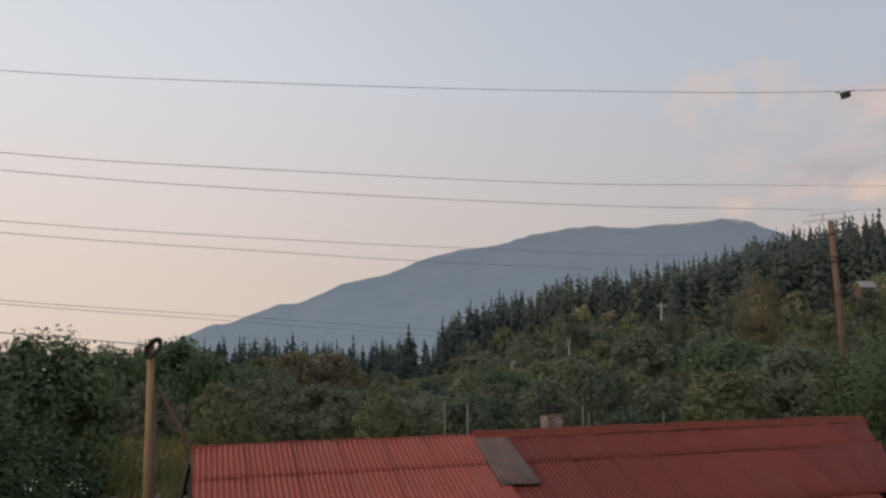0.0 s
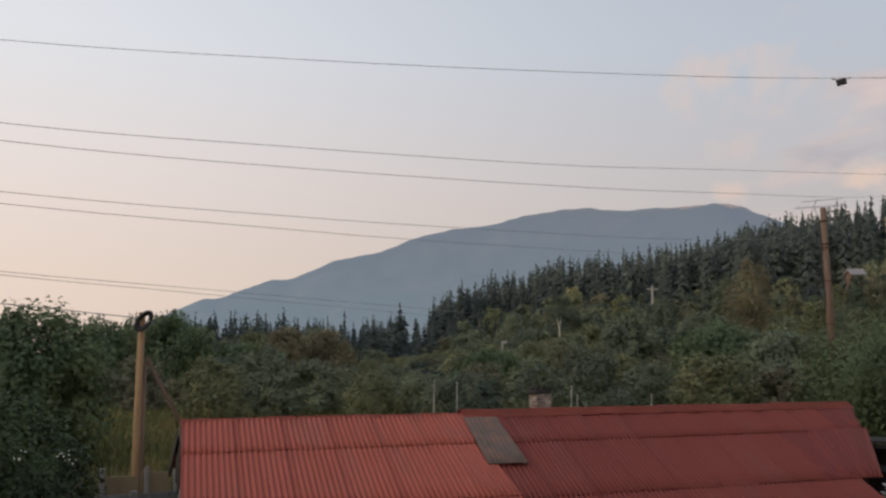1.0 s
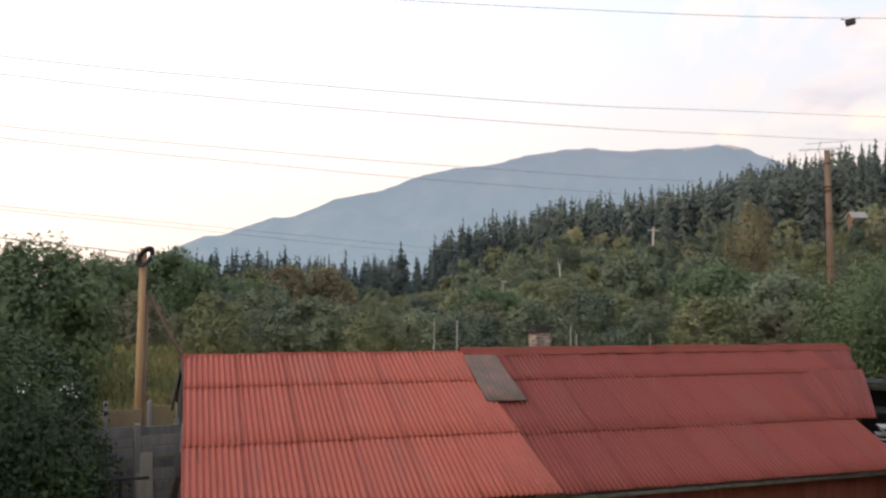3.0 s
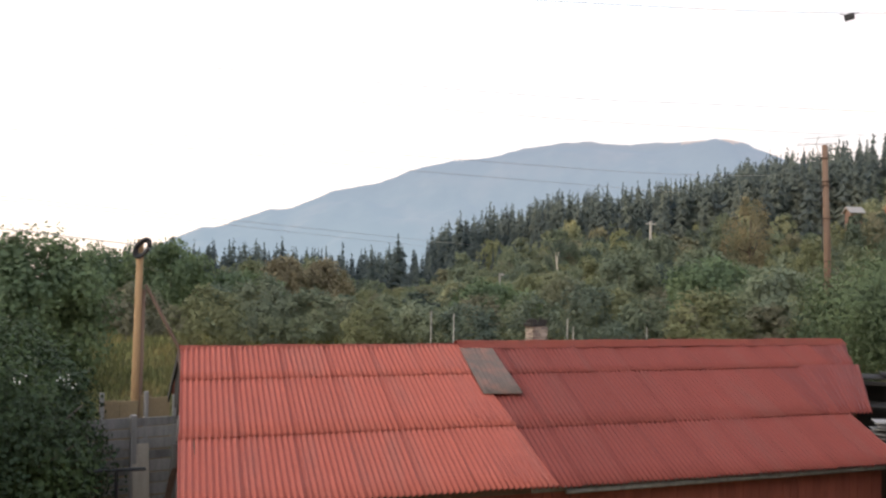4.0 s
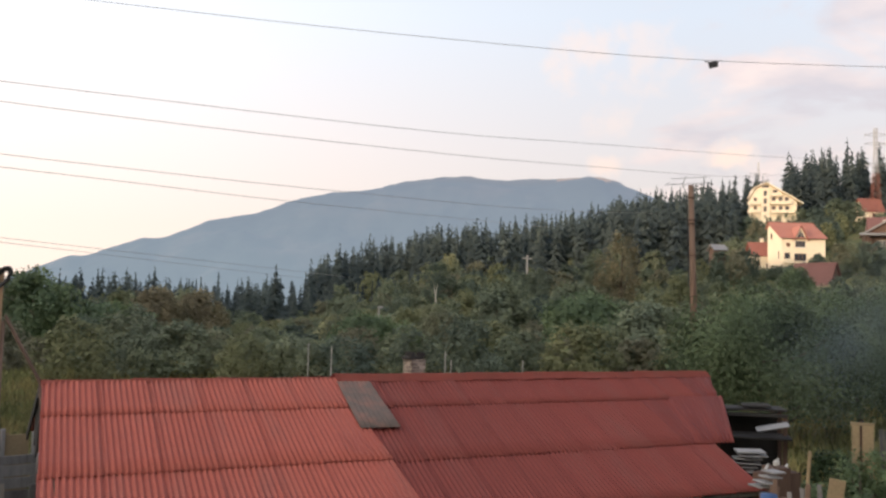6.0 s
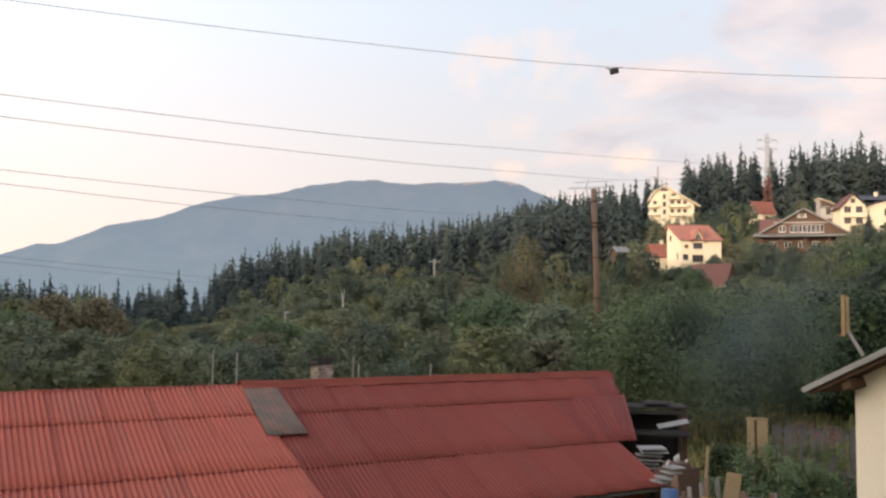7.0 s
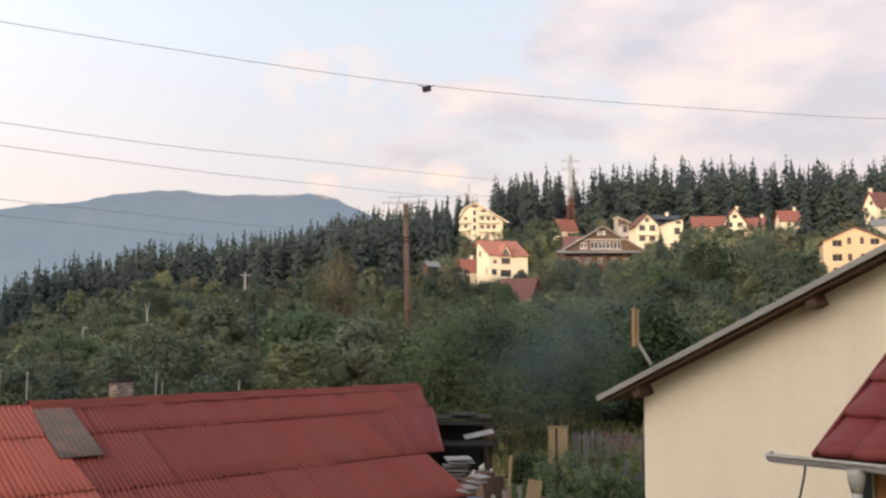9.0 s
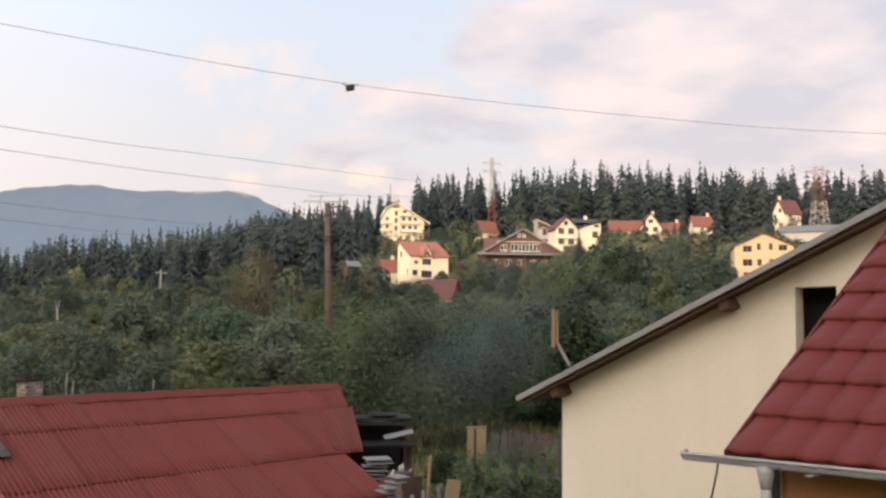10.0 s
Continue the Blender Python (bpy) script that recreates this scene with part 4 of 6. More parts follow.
def build_chimney():
    p = spot(6.4, -2.55, 21.6)
    z0 = 2.6
    ch = thing("chimney", (p.x, p.y, z0), SHED_YAW + 3, "short sooty brick chimney behind the shed ridge", "chimney")
    top = p.z - z0
    part("core", box((-0.19, -0.19, 0), (0.19, 0.19, top - 0.12)), "mortar", ch)
    brick = bpy.data.meshes.new("brick")
    bm = box((-0.095, -0.03, 0), (0.095, 0.03, 0.062), 0.006)
    bm.to_mesh(brick)
    bm.free()
    brick.materials.append(M["brick"])
    rng = random.Random(8)
    z, k = 0.6, 0
    while z < top - 0.2:
        for side in range(4):
            for u in (-0.1, 0.1):
                ob = hang("brick", brick, None, ch)
                ob.matrix_basis = pose(0, 0, 0, 0, 0, 90 * side) @ pose(u + (0.03 if k % 2 else -0.03), -0.185, z + rng.uniform(-0.003, 0.003), 0, 0, rng.uniform(-2, 2))
        z += 0.075
        k += 1
    part("cap", box((-0.245, -0.225, top - 0.15), (0.225, 0.225, top - 0.075), 0.02, pose(0, 0, 0, 0, -1.5, 4)), "soot_shade", ch, "sooty cracked cap slab")
    # broken bricks left standing round the flue
    for x, y, w, h, yaw in ((-0.16, -0.15, 0.09, 0.06, 12), (0.10, -0.16, 0.12, 0.085, -6), (0.17, 0.08, 0.07, 0.075, 80), (-0.17, 0.10, 0.08, 0.07, 95), (-0.02, 0.16, 0.1, 0.08, 5)):
        part("cap_brick", box((-w, -0.045, -0.02), (w, 0.045, h), 0.012, pose(x, y, top - 0.07, 0, 4, yaw)), "soot_shade", ch)
    ch.scale = (0.85, 0.85, 1.0)


build_chimney()


# ---------------------------------------------------------------- the cream house
def oriented(az_foot, perp):
    """Frame of a wall whose nearest point lies at compass angle az_foot, perp metres off: origin there, x to the right, y away from the eye."""
    a = radians(az_foot)
    o = Vector((perp * math.sin(a), perp * math.cos(a), 0))
    return Matrix.Translation(o) @ Matrix.Rotation(-a, 4, "Z")


def build_cream_house():
    fm = oriented(70, 11.75)
    house = new("house")
    house.matrix_basis = fm
    tagged(house, "plain cream rendered house with a grey sheet roof", "house")
    x0, slope = -7.63, math.tan(radians(25.6))
    wz = 4.42
    ridge_x = -1.2
    x1 = 2 * ridge_x - x0

    def top(x):
        return wz + (min(x, 2 * ridge_x - x) - x0) * slope

    wx0, wx1, wz0, wz1 = -4.22, -3.72, 4.5, 5.81
    # gable wall with the opening cut through it
    bm = bmesh.new()
    def slab(poly):
        b2 = prism(poly, 0, 0.28)
        tmp = bpy.data.meshes.new("tmp")
        b2.to_mesh(tmp)
        b2.free()
        bm.from_mesh(tmp)
        bpy.data.meshes.remove(tmp)
    slab([(x0, -0.6), (wx0, -0.6), (wx0, top(wx0)), (x0, top(x0))])
    slab([(wx0, -0.6), (wx1, -0.6), (wx1, wz0), (wx0, wz0)])
    slab([(wx0, wz1), (wx1, wz1), (wx1, top(wx1)), (wx0, top(wx0))])
    slab([(wx1, -0.6), (x1, -0.6), (x1, top(x1)), (ridge_x, top(ridge_x)), (wx1, top(wx1))])
    bmesh.ops.remove_doubles(bm, verts=bm.verts, dist=0.0005)
    part("gable_wall", bm, "render", house)
    part("side_wall", box((x0, 0.285, -0.6), (x0 + 0.28, 9.0, wz - 0.02)), "render", house)
    part("side_wall", box((x1 - 0.28, 0.285, -0.6), (x1, 9.0, wz - 0.02)), "render", house)
    part("rear_wall", prism([(x0, -0.6), (x1, -0.6), (x1, top(x1)), (ridge_x, top(ridge_x)), (x0, top(x0))], 9.0, 9.28), "render", house)
    # near-black sheet behind the hole, standing for the shade of the room
    part("opening", box((wx0 - 0.3, 0.5, wz0 - 0.4), (wx1 + 0.3, 0.56, wz1 + 0.2)), "dark_void", house, "dark unglazed opening")
    ang = 25.6
    run = (ridge_x - x0 + 0.47) / math.cos(radians(ang))
    for side in (0, 1):
        m = Matrix.Translation((ridge_x, 0, top(ridge_x) + 0.06)) @ (Matrix.Scale(-1, 4, (1, 0, 0)) if side else Matrix.Identity(4)) @ Matrix.Rotation(radians(-ang), 4, "Y")
        # roof deck and metal sheet, then verge flashing
        b = box((-run, -0.36, -0.04), (0, 9.6, 0.0))
        b.transform(m)
        bmesh.ops.recalc_face_normals(b, faces=b.faces)
        part("roof_deck", b, "dark_wood", house)
        b = box((-run - 0.03, -0.45, 0.002), (0, 9.65, 0.035), 0.008)
        b.transform(m)
        bmesh.ops.recalc_face_normals(b, faces=b.faces)
        part("roof_sheet", b, "roof_metal", house)
        b = box((-run - 0.02, -0.47, -0.035), (0, -0.44, 0.042), 0.006)
        b.transform(m)
        bmesh.ops.recalc_face_normals(b, faces=b.faces)
        part("verge_trim", b, "roof_edge", house)
        b = box((-run + 0.02, -0.40, -0.085), (0, -0.37, -0.041), 0.006)
        b.transform(m)
        bmesh.ops.recalc_face_normals(b, faces=b.faces)
        part("verge_board", b, "dark_wood", house)
        for u in (-run + 0.55, -run * 0.56, -run * 0.1):
            b = box((u - 0.07, -0.34, -0.20), (u + 0.07, 9.2, -0.055), 0.008)
            b.transform(m)
            bmesh.ops.recalc_face_normals(b, faces=b.faces)
            part("purlin", b, "dark_wood", house)
    return house


build_cream_house()


# ---------------------------------------------------------------- the near house with the maroon tile roof
def build_tile_house():
    perp, z0, pitch = 5.16, 4.50, 32.3
    fm = oriented(77, perp)
    house = new("house")
    house.matrix_basis = fm
    tagged(house, "near house with a maroon metal-tile roof and ochre wall", "house")
    s0, wave, step = -3.02, 0.21, 0.375
    nx, ny = 18, 10
    c, q = math.cos(radians(pitch)), math.sin(radians(pitch))

    # one pressed tile: a soft arch across, a curved lower lip
    def tile_mesh():
        bm = bmesh.new()
        segx, segy = 10, 3
        grid = []
        for j in range(segy + 1):
            v = j / segy
            row = []
            for i in range(segx + 1):
                u = i / segx
                arch = 0.034 * max(math.sin(math.pi * u), 0.0) ** 0.9
                lip = -0.05 * max(math.sin(math.pi * u), 0.0) ** 1.3 * (1 - v)
                row.append(bm.verts.new((u * wave, v * step + lip, arch + 0.036 * (1 - v))))
            grid.append(row)
        for j in range(segy):
            for i in range(segx):
                bm.faces.new((grid[j][i], grid[j][i + 1], grid[j + 1][i + 1], grid[j + 1][i]))
        low = [bm.verts.new(v.co + Vector((0, 0.006, -0.036))) for v in grid[0]]
        for i in range(segx):
            bm.faces.new((low[i], low[i + 1], grid[0][i + 1], grid[0][i]))
        me = bpy.data.meshes.new("tile")
        bm.to_mesh(me)
        bm.free()
        for p in me.polygons:
            p.use_smooth = True
        me.materials.append(M["tile_red"])
        return me

    tm = tile_mesh()
    roof = part("roof_deck", box((0, 0, -0.03), (nx * wave, ny * step, -0.004)), "dark_wood", house)
    roof.matrix_basis = Matrix.Translation((s0, 0, z0)) @ Euler((radians(pitch), 0, 0)).to_matrix().to_4x4()
    for j in range(ny):
        for i in range(nx):
            ob = hang("tile", tm, None, roof)
            ob.matrix_basis = Matrix.Translation((i * wave, j * step, 0))
    b = box((-0.02, -0.02, -0.06), (0.0, ny * step, 0.03), 0.004)
    part("verge_trim", b, "tile_red", roof)
    far = part("roof_slope", box((0, 0, -0.03), (nx * wave, ny * step, 0)), "tile_red", house)
    far.matrix_basis = Matrix.Translation((s0 + nx * wave, 2 * ny * step * c, z0)) @ Matrix.Rotation(math.pi, 4, "Z") @ Euler((radians(pitch), 0, 0)).to_matrix().to_4x4()
    # gutter: half-round trough on brackets
    zg = z0 + 0.07
    bm = bmesh.new()
    seg = 8
    L0, L1 = s0 - 0.26, s0 + nx * wave
    rings = []
    for x in (L0, L1):
        rings.append([bm.verts.new((x, -0.06 + 0.052 * math.cos(math.pi * (1 + k / seg)), zg - 0.055 + 0.046 * math.sin(math.pi * (1 + k / seg)))) for k in range(seg + 1)])
    for k in range(seg):
        bm.faces.new((rings[0][k], rings[1][k], rings[1][k + 1], rings[0][k + 1]))
    bmesh.ops.solidify(bm, geom=bm.faces[:], thickness=0.006)
    g = part("gutter", bm, "gutter", house, "pale grey half-round gutter", smooth=True)
    g.matrix_basis = Matrix.Translation((L0 + 2.0, 0, zg)) @ Matrix.Rotation(radians(-0.9), 4, "Y") @ Matrix.Translation((-L0 - 2.0, 0, -zg))
    part("gutter_end", tube([(L0 - 0.004, -0.06, zg - 0.066), (L0 + 0.006, -0.06, zg - 0.066)], 0.034, 12), "gutter", g)
    part("bead", tube([(L0, -0.112, zg - 0.052), (L1, -0.112, zg - 0.052)], 0.009, 8), "gutter", g)
    for x in (s0 + 0.55, s0 + 1.35, s0 + 2.1):
        part("bracket", box((x - 0.014, -0.13, zg - 0.115), (x + 0.014, 0.02, zg - 0.104), 0.002), "gutter", g)
    dx = s0 + 0.27
    dp = part("downpipe", tube([(dx, -0.06, zg - 0.2), (dx, -0.06, -0.3)], 0.029, 12), "gutter", house, smooth=True)
    part("funnel", tube([(dx, -0.06, zg - 0.11), (dx, -0.06, zg - 0.15), (dx, -0.06, zg - 0.24)], [0.05, 0.048, 0.03], 12), "gutter", dp, smooth=True)
    # fascia, wall, window
    part("fascia", box((s0, 0.0, z0 - 0.05), (L1, 0.03, z0 - 0.01), 0.004), "dark_wood", house)
    part("soffit", box((s0 + 0.1, 0.032, z0 - 0.055), (L1, 0.42, z0 - 0.03)), "dark_wood", house)
    part("wall", box((s0 + 0.262, 0.40, -0.6), (L1, 0.65, z0 - 0.058)), "ochre", house)
    gable = prism([(0.40, -0.6), (6.4, -0.6), (6.4, z0 - 0.05), (3.4, z0 + 3.0 * math.tan(radians(pitch)) - 0.05), (0.40, z0 + 0.1)], 0, 0.25)
    gable.transform(Matrix(((0, 1, 0, s0 + 0.01), (1, 0, 0, 0), (0, 0, 1, 0), (0, 0, 0, 1))))
    bmesh.ops.recalc_face_normals(gable, faces=gable.faces)
    part("gable_wall", gable, "ochre", house)
    win = part("window", box((s0 + 0.02, 0.375, z0 - 1.4), (s0 + 0.13, 0.395, z0 - 0.10)), "frame_white", house, "narrow white-framed window")
    part("pane", box((s0 + 0.045, 0.365, z0 - 1.36), (s0 + 0.125, 0.374, z0 - 0.11)), "glass", win)
    # loose cable from the gutter end
    part("cable", tube([(s0 - 0.02, -0.08, zg - 0.09), (s0 - 0.03, -0.09, z0 - 0.12), (s0 - 0.07, -0.1, z0 - 0.3), (s0 - 0.13, -0.08, z0 - 0.6)], 0.006, 6), "rubber", house)


build_tile_house()


# ---------------------------------------------------------------- houses on the hill
def far_house(name, az, top_el, d, turn, w, dep, wall_h, roof_h, wall, roof, label, wins=(), side_wins=(), ridge="x", over=0.5, chimney=None, lean=None):
    """A house seen from afar. x runs along its front; its front looks back towards the yards, turned by so many degrees."""
    p = spot(az, top_el, d)
    z = p.z - wall_h - roof_h
    h = thing(name, (p.x, p.y, z), -az + turn, label, "house")
    low = min(gz(p.x, p.y) - z - 1.0, -1.0)
    if ridge == "x":
        part("wall", prism([(-dep / 2, low), (dep / 2, low), (dep / 2, wall_h), (0, wall_h + roof_h - 0.15), (-dep / 2, wall_h)], -w / 2, w / 2), wall, h).matrix_basis = pose(0, 0, 0, 0, 0, 90)
        half, run = w / 2 + over, dep / 2
    else:
        part("wall", prism([(-w / 2, low), (w / 2, low), (w / 2, wall_h), (0, wall_h + roof_h - 0.15), (-w / 2, wall_h)], -dep / 2, dep / 2), wall, h)
        half, run = dep / 2 + over, w / 2
    a = math.atan2(roof_h, run)
    length = run / math.cos(a) + over
    for k in (0, 1):
        r = part("roof", box((-half, -length, 0), (half, 0, 0.22), 0.02), roof, h)
        r.matrix_basis = pose(0, 0, wall_h + roof_h - 0.05, 0, 0, (0 if ridge == "x" else 90) + 180 * k) @ pose(0, 0, 0, math.degrees(a), 0, 0)
    def window(x, zz, ww, hh, face, frame="frame_brown"):
        # face 0: the front; 1: the left side
        off = -dep / 2 if face == 0 else -w / 2
        m = Matrix.Identity(4) if face == 0 else pose(0, 0, 0, 0, 0, -90)
        b = box((x - ww / 2, off - 0.06, zz - hh / 2), (x + ww / 2, off + 0.05, zz + hh / 2), 0.02)
        win = part("window", b, frame, h)
        win.matrix_basis = m
        for s in (-1, 1):
            part("pane", box((x + s * ww / 4 - ww / 4 + 0.08, off - 0.075, zz - hh / 2 + 0.1), (x + s * ww / 4 + ww / 4 - 0.08, off - 0.062, zz + hh / 2 - 0.1)), "glass", win)
        part("sill", box((x - ww / 2 - 0.1, off - 0.16, zz - hh / 2 - 0.1), (x + ww / 2 + 0.1, off - 0.02, zz - hh / 2 - 0.02)), "frame_white", win)
    for v in wins:
        window(*v[:4], 0, *v[4:])
    for v in side_wins:
        window(*v[:4], 1, *v[4:])
    if chimney:
        c = part("chimney", box((chimney[0] - 0.35, chimney[1] - 0.35, wall_h), (chimney[0] + 0.35, chimney[1] + 0.35, wall_h + roof_h + 0.9), 0.03), "wall_white", h)
        part("chimney_cap", box((chimney[0] - 0.5, chimney[1] - 0.5, wall_h + roof_h + 0.9), (chimney[0] + 0.5, chimney[1] + 0.5, wall_h + roof_h + 1.05), 0.03), "wall_grey", c)
    return h


def hill_base(name, az, el, d, turn, label):
    """An empty at a point of the hill, its x running to the right along the front, and how far down the ground lies."""
    p = spot(az, el, d)
    h = thing(name, p, -az + turn, label, "house")
    return h, min(gz(p.x, p.y) - p.z - 1.0, -1.5)


def slab_roof(h, a, b, y0, y1, mat, thick=0.22, name="roof"):
    """A flat roof plane over the line from a to b (x and z), from y0 to y1."""
    ax, az, bx, bz = *a, *b
    n = Vector((az - bz, bx - ax)).normalized() * thick
    if n.y < 0:
        n = -n
    return part(name, prism([(ax, az), (bx, bz), (bx + n.x, bz + n.y), (ax + n.x, az + n.y)], y0, y1), mat, h)


def casement(h, x, z, w, ht, y, frame="frame_brown", panes=2):
    """A framed window set into the wall face at y, with panes and a sill."""
    win = part("window", box((x - w / 2, y - 0.05, z - ht / 2), (x + w / 2, y + 0.06, z + ht / 2), 0.02), frame, h)
    step = w / panes
    for k in range(panes):
        x0 = x - w / 2 + k * step
        part("pane", box((x0 + 0.06, y - 0.064, z - ht / 2 + 0.08), (x0 + step - 0.06, y - 0.052, z + ht / 2 - 0.08)), "glass", win)
    part("sill", box((x - w / 2 - 0.08, y - 0.15, z - ht / 2 - 0.1), (x + w / 2 + 0.08, y - 0.052, z - ht / 2 - 0.02)), "frame_white", win)
    return win


def loggia(h, x0, x1, z, y, out=1.1):
    """A balcony with a slab, a parapet and end cheeks."""
    b = part("balcony", box((x0, y - out, z), (x1, y + 0.02, z + 0.2), 0.02), "wall_white", h)
    part("parapet", box((x0, y - out, z + 0.2), (x1, y - out + 0.12, z + 1.0), 0.02), "wall_white", b)
    for x in (x0, x1 - 0.12):
        part("cheek", box((x, y - out + 0.12, z + 0.2), (x + 0.12, y, z + 1.0), 0.02), "wall_white", b)


def build_white_house():
    """Sunlit white house: a tall gable with a steep left side, a long slope to the right, balconies on three floors."""
    h, low = hill_base("house", 26.0, 6.05, 300, 6, "sunlit white house with balconies and one long roof slope")
    part("wall", prism([(0, low), (13.2, low), (13.2, 3.5), (5.0, 8.8), (4.0, 9.1), (1.3, 7.6), (0, 5.2)], 0, 6), "wall_white", h)
    slab_roof(h, (4.4, 9.15), (15.0, 2.75), -1.0, 6.3, "wall_white", 0.3)
    slab_roof(h, (0.9, 7.5), (4.4, 9.15), -0.9, 6.3, "wall_white", 0.28)
    slab_roof(h, (-0.35, 4.9), (0.95, 7.55), -0.7, 6.3, "wall_white", 0.25)
    part("stair_tower", prism([(2.9, low), (5.4, low), (5.4, 7.4), (2.9, 7.4)], -0.5, 0), "wall_white", h)
    casement(h, 4.2, 8.1, 2.0, 0.7, -0.01, panes=3)
    for z in (6.4, 4.0, 1.6):
        casement(h, 4.1, z - 0.4, 0.9, 1.6, -0.5, panes=1)
    for z, x1 in ((-0.1, 13.0), (2.6, 11.6)):
        loggia(h, 5.6, x1, z, 0)
        for x in (6.6, 8.6, 10.4):
            casement(h, x, z + 1.3, 1.1, 1.9, 0)
    loggia(h, 5.6, 8.8, 5.1, 0, 0.9)
    casement(h, 7.0, 6.3, 1.4, 1.5, 0)
    for z in (0.0, 2.5):
        loggia(h, -0.9, 2.6, z, 0)
        casement(h, 1.3, z + 1.3, 1.0, 1.8, 0)
    part("porch_post", box((12.7, -1.0, low), (12.95, -0.75, 3.4), 0.02), "wall_white", h)


def build_coral_house():
    """Tall cream house with one wide coral slope towards the yards, a dormer and a lower wing."""
    w, dep, eave, top = 9.3, 8.6, 9.2, 12.9
    h, low = hill_base("house", 28.45, 2.12, 219, 21, "tall sunlit cream house with a wide coral tile roof")
    side = prism([(-dep / 2, low), (dep / 2, low), (dep / 2, top - 1.2), (dep / 2 - 1.0, top - 0.15), (-dep / 2, eave)], -w / 2, w / 2)
    part("wall", side, "wall_cream", h).matrix_basis = pose(0, 0, 0, 0, 0, 90)
    run = dep - 1.0
    a = math.atan2(top - eave, run)
    length = run / math.cos(a) + 0.45
    front = part("roof", box((-w / 2 - 0.4, -length, 0), (w / 2 + 0.4, 0, 0.2), 0.03), "tiles_coral", h)
    front.matrix_basis = pose(0, dep / 2 - 1.0, top - 0.02, math.degrees(a), 0, 0)
    n = 9
    for k in range(1, n):
        part("tile_course", box((-w / 2 - 0.4, -length * k / n - 0.05, 0.2), (w / 2 + 0.4, -length * k / n + 0.02, 0.245)), "tiles_coral", front)
    part("gutter", tube([(-w / 2 - 0.4, -dep / 2 - 0.42, eave - 0.12), (w / 2 + 0.4, -dep / 2 - 0.42, eave - 0.12)], 0.09, 8), "tiles_brown", h)
    rear = part("roof", box((-w / 2 - 0.4, 0, 0), (w / 2 + 0.4, 1.9, 0.2), 0.03), "tiles_coral", h)
    rear.matrix_basis = pose(0, dep / 2 - 1.0, top, -40, 0, 0)
    part("ridge", tube([(-w / 2 - 0.42, dep / 2 - 1.0, top + 0.18), (w / 2 + 0.42, dep / 2 - 1.0, top + 0.18)], 0.16, 8), "tiles_coral", h)
    y = -dep / 2
    casement(h, -0.7, 7.9, 2.1, 1.35, y, panes=3)
    casement(h, -0.7, 5.1, 2.5, 1.6, y, panes=3)
    casement(h, -3.5, 5.0, 1.2, 2.0, y, panes=1)
    casement(h, 2.9, 5.1, 1.3, 1.5, y)
    casement(h, -0.7, 2.2, 2.2, 1.5, y)
    loggia(h, -4.4, -2.6, 3.7, y, 0.5)
    part("round_window", tube([(-3.3, y - 0.07, 7.7), (-3.3, y + 0.05, 7.7)], 0.48, 16), "frame_brown", h)
    # dormer: a steep glazed triangle
    d = part("dormer", prism([(-1.9, 9.0), (0.7, 9.0), (-0.6, 11.6)], y - 0.05, y + 3.5), "wall_cream", h)
    part("dormer_window", prism([(-1.4, 9.3), (-0.65, 9.3), (-0.65, 10.8)], y - 0.1, y - 0.06), "glass", d)
    part("dormer_window", prism([(-0.55, 9.3), (0.2, 9.3), (-0.55, 10.8)], y - 0.1, y - 0.06), "glass", d)
    slab_roof(d, (-2.2, 8.6), (-0.6, 11.8), y - 0.5, y + 3.8, "tiles_coral", 0.16, "dormer_roof")
    slab_roof(d, (-0.6, 11.8), (1.0, 8.6), y - 0.5, y + 3.8, "tiles_coral", 0.16, "dormer_roof")
    # windows of the gable side
    for yy, z, ww, hh in ((1.9, 9.9, 0.9, 1.3), (1.6, 2.8, 0.8, 1.2), (-2.6, 5.6, 0.5, 1.6)):
        win = part("window", box((-w / 2 - 0.06, yy - ww / 2, z - hh / 2), (-w / 2 + 0.05, yy + ww / 2, z + hh / 2), 0.02), "frame_brown", h)
        part("pane", box((-w / 2 - 0.075, yy - ww / 2 + 0.08, z - hh / 2 + 0.08), (-w / 2 - 0.062, yy + ww / 2 - 0.08, z + hh / 2 - 0.08)), "glass", win)
    far_house("house_wing", 26.45, 4.35, 224, 14, 4.0, 5.0, 4.2, 2.9, "wall_white", "tiles_red", "low white wing under a coral roof", wins=((-0.7, 2.2, 0.8, 1.1), (1.4, 1.6, 0.8, 1.2)), chimney=(0.7, 0.3))


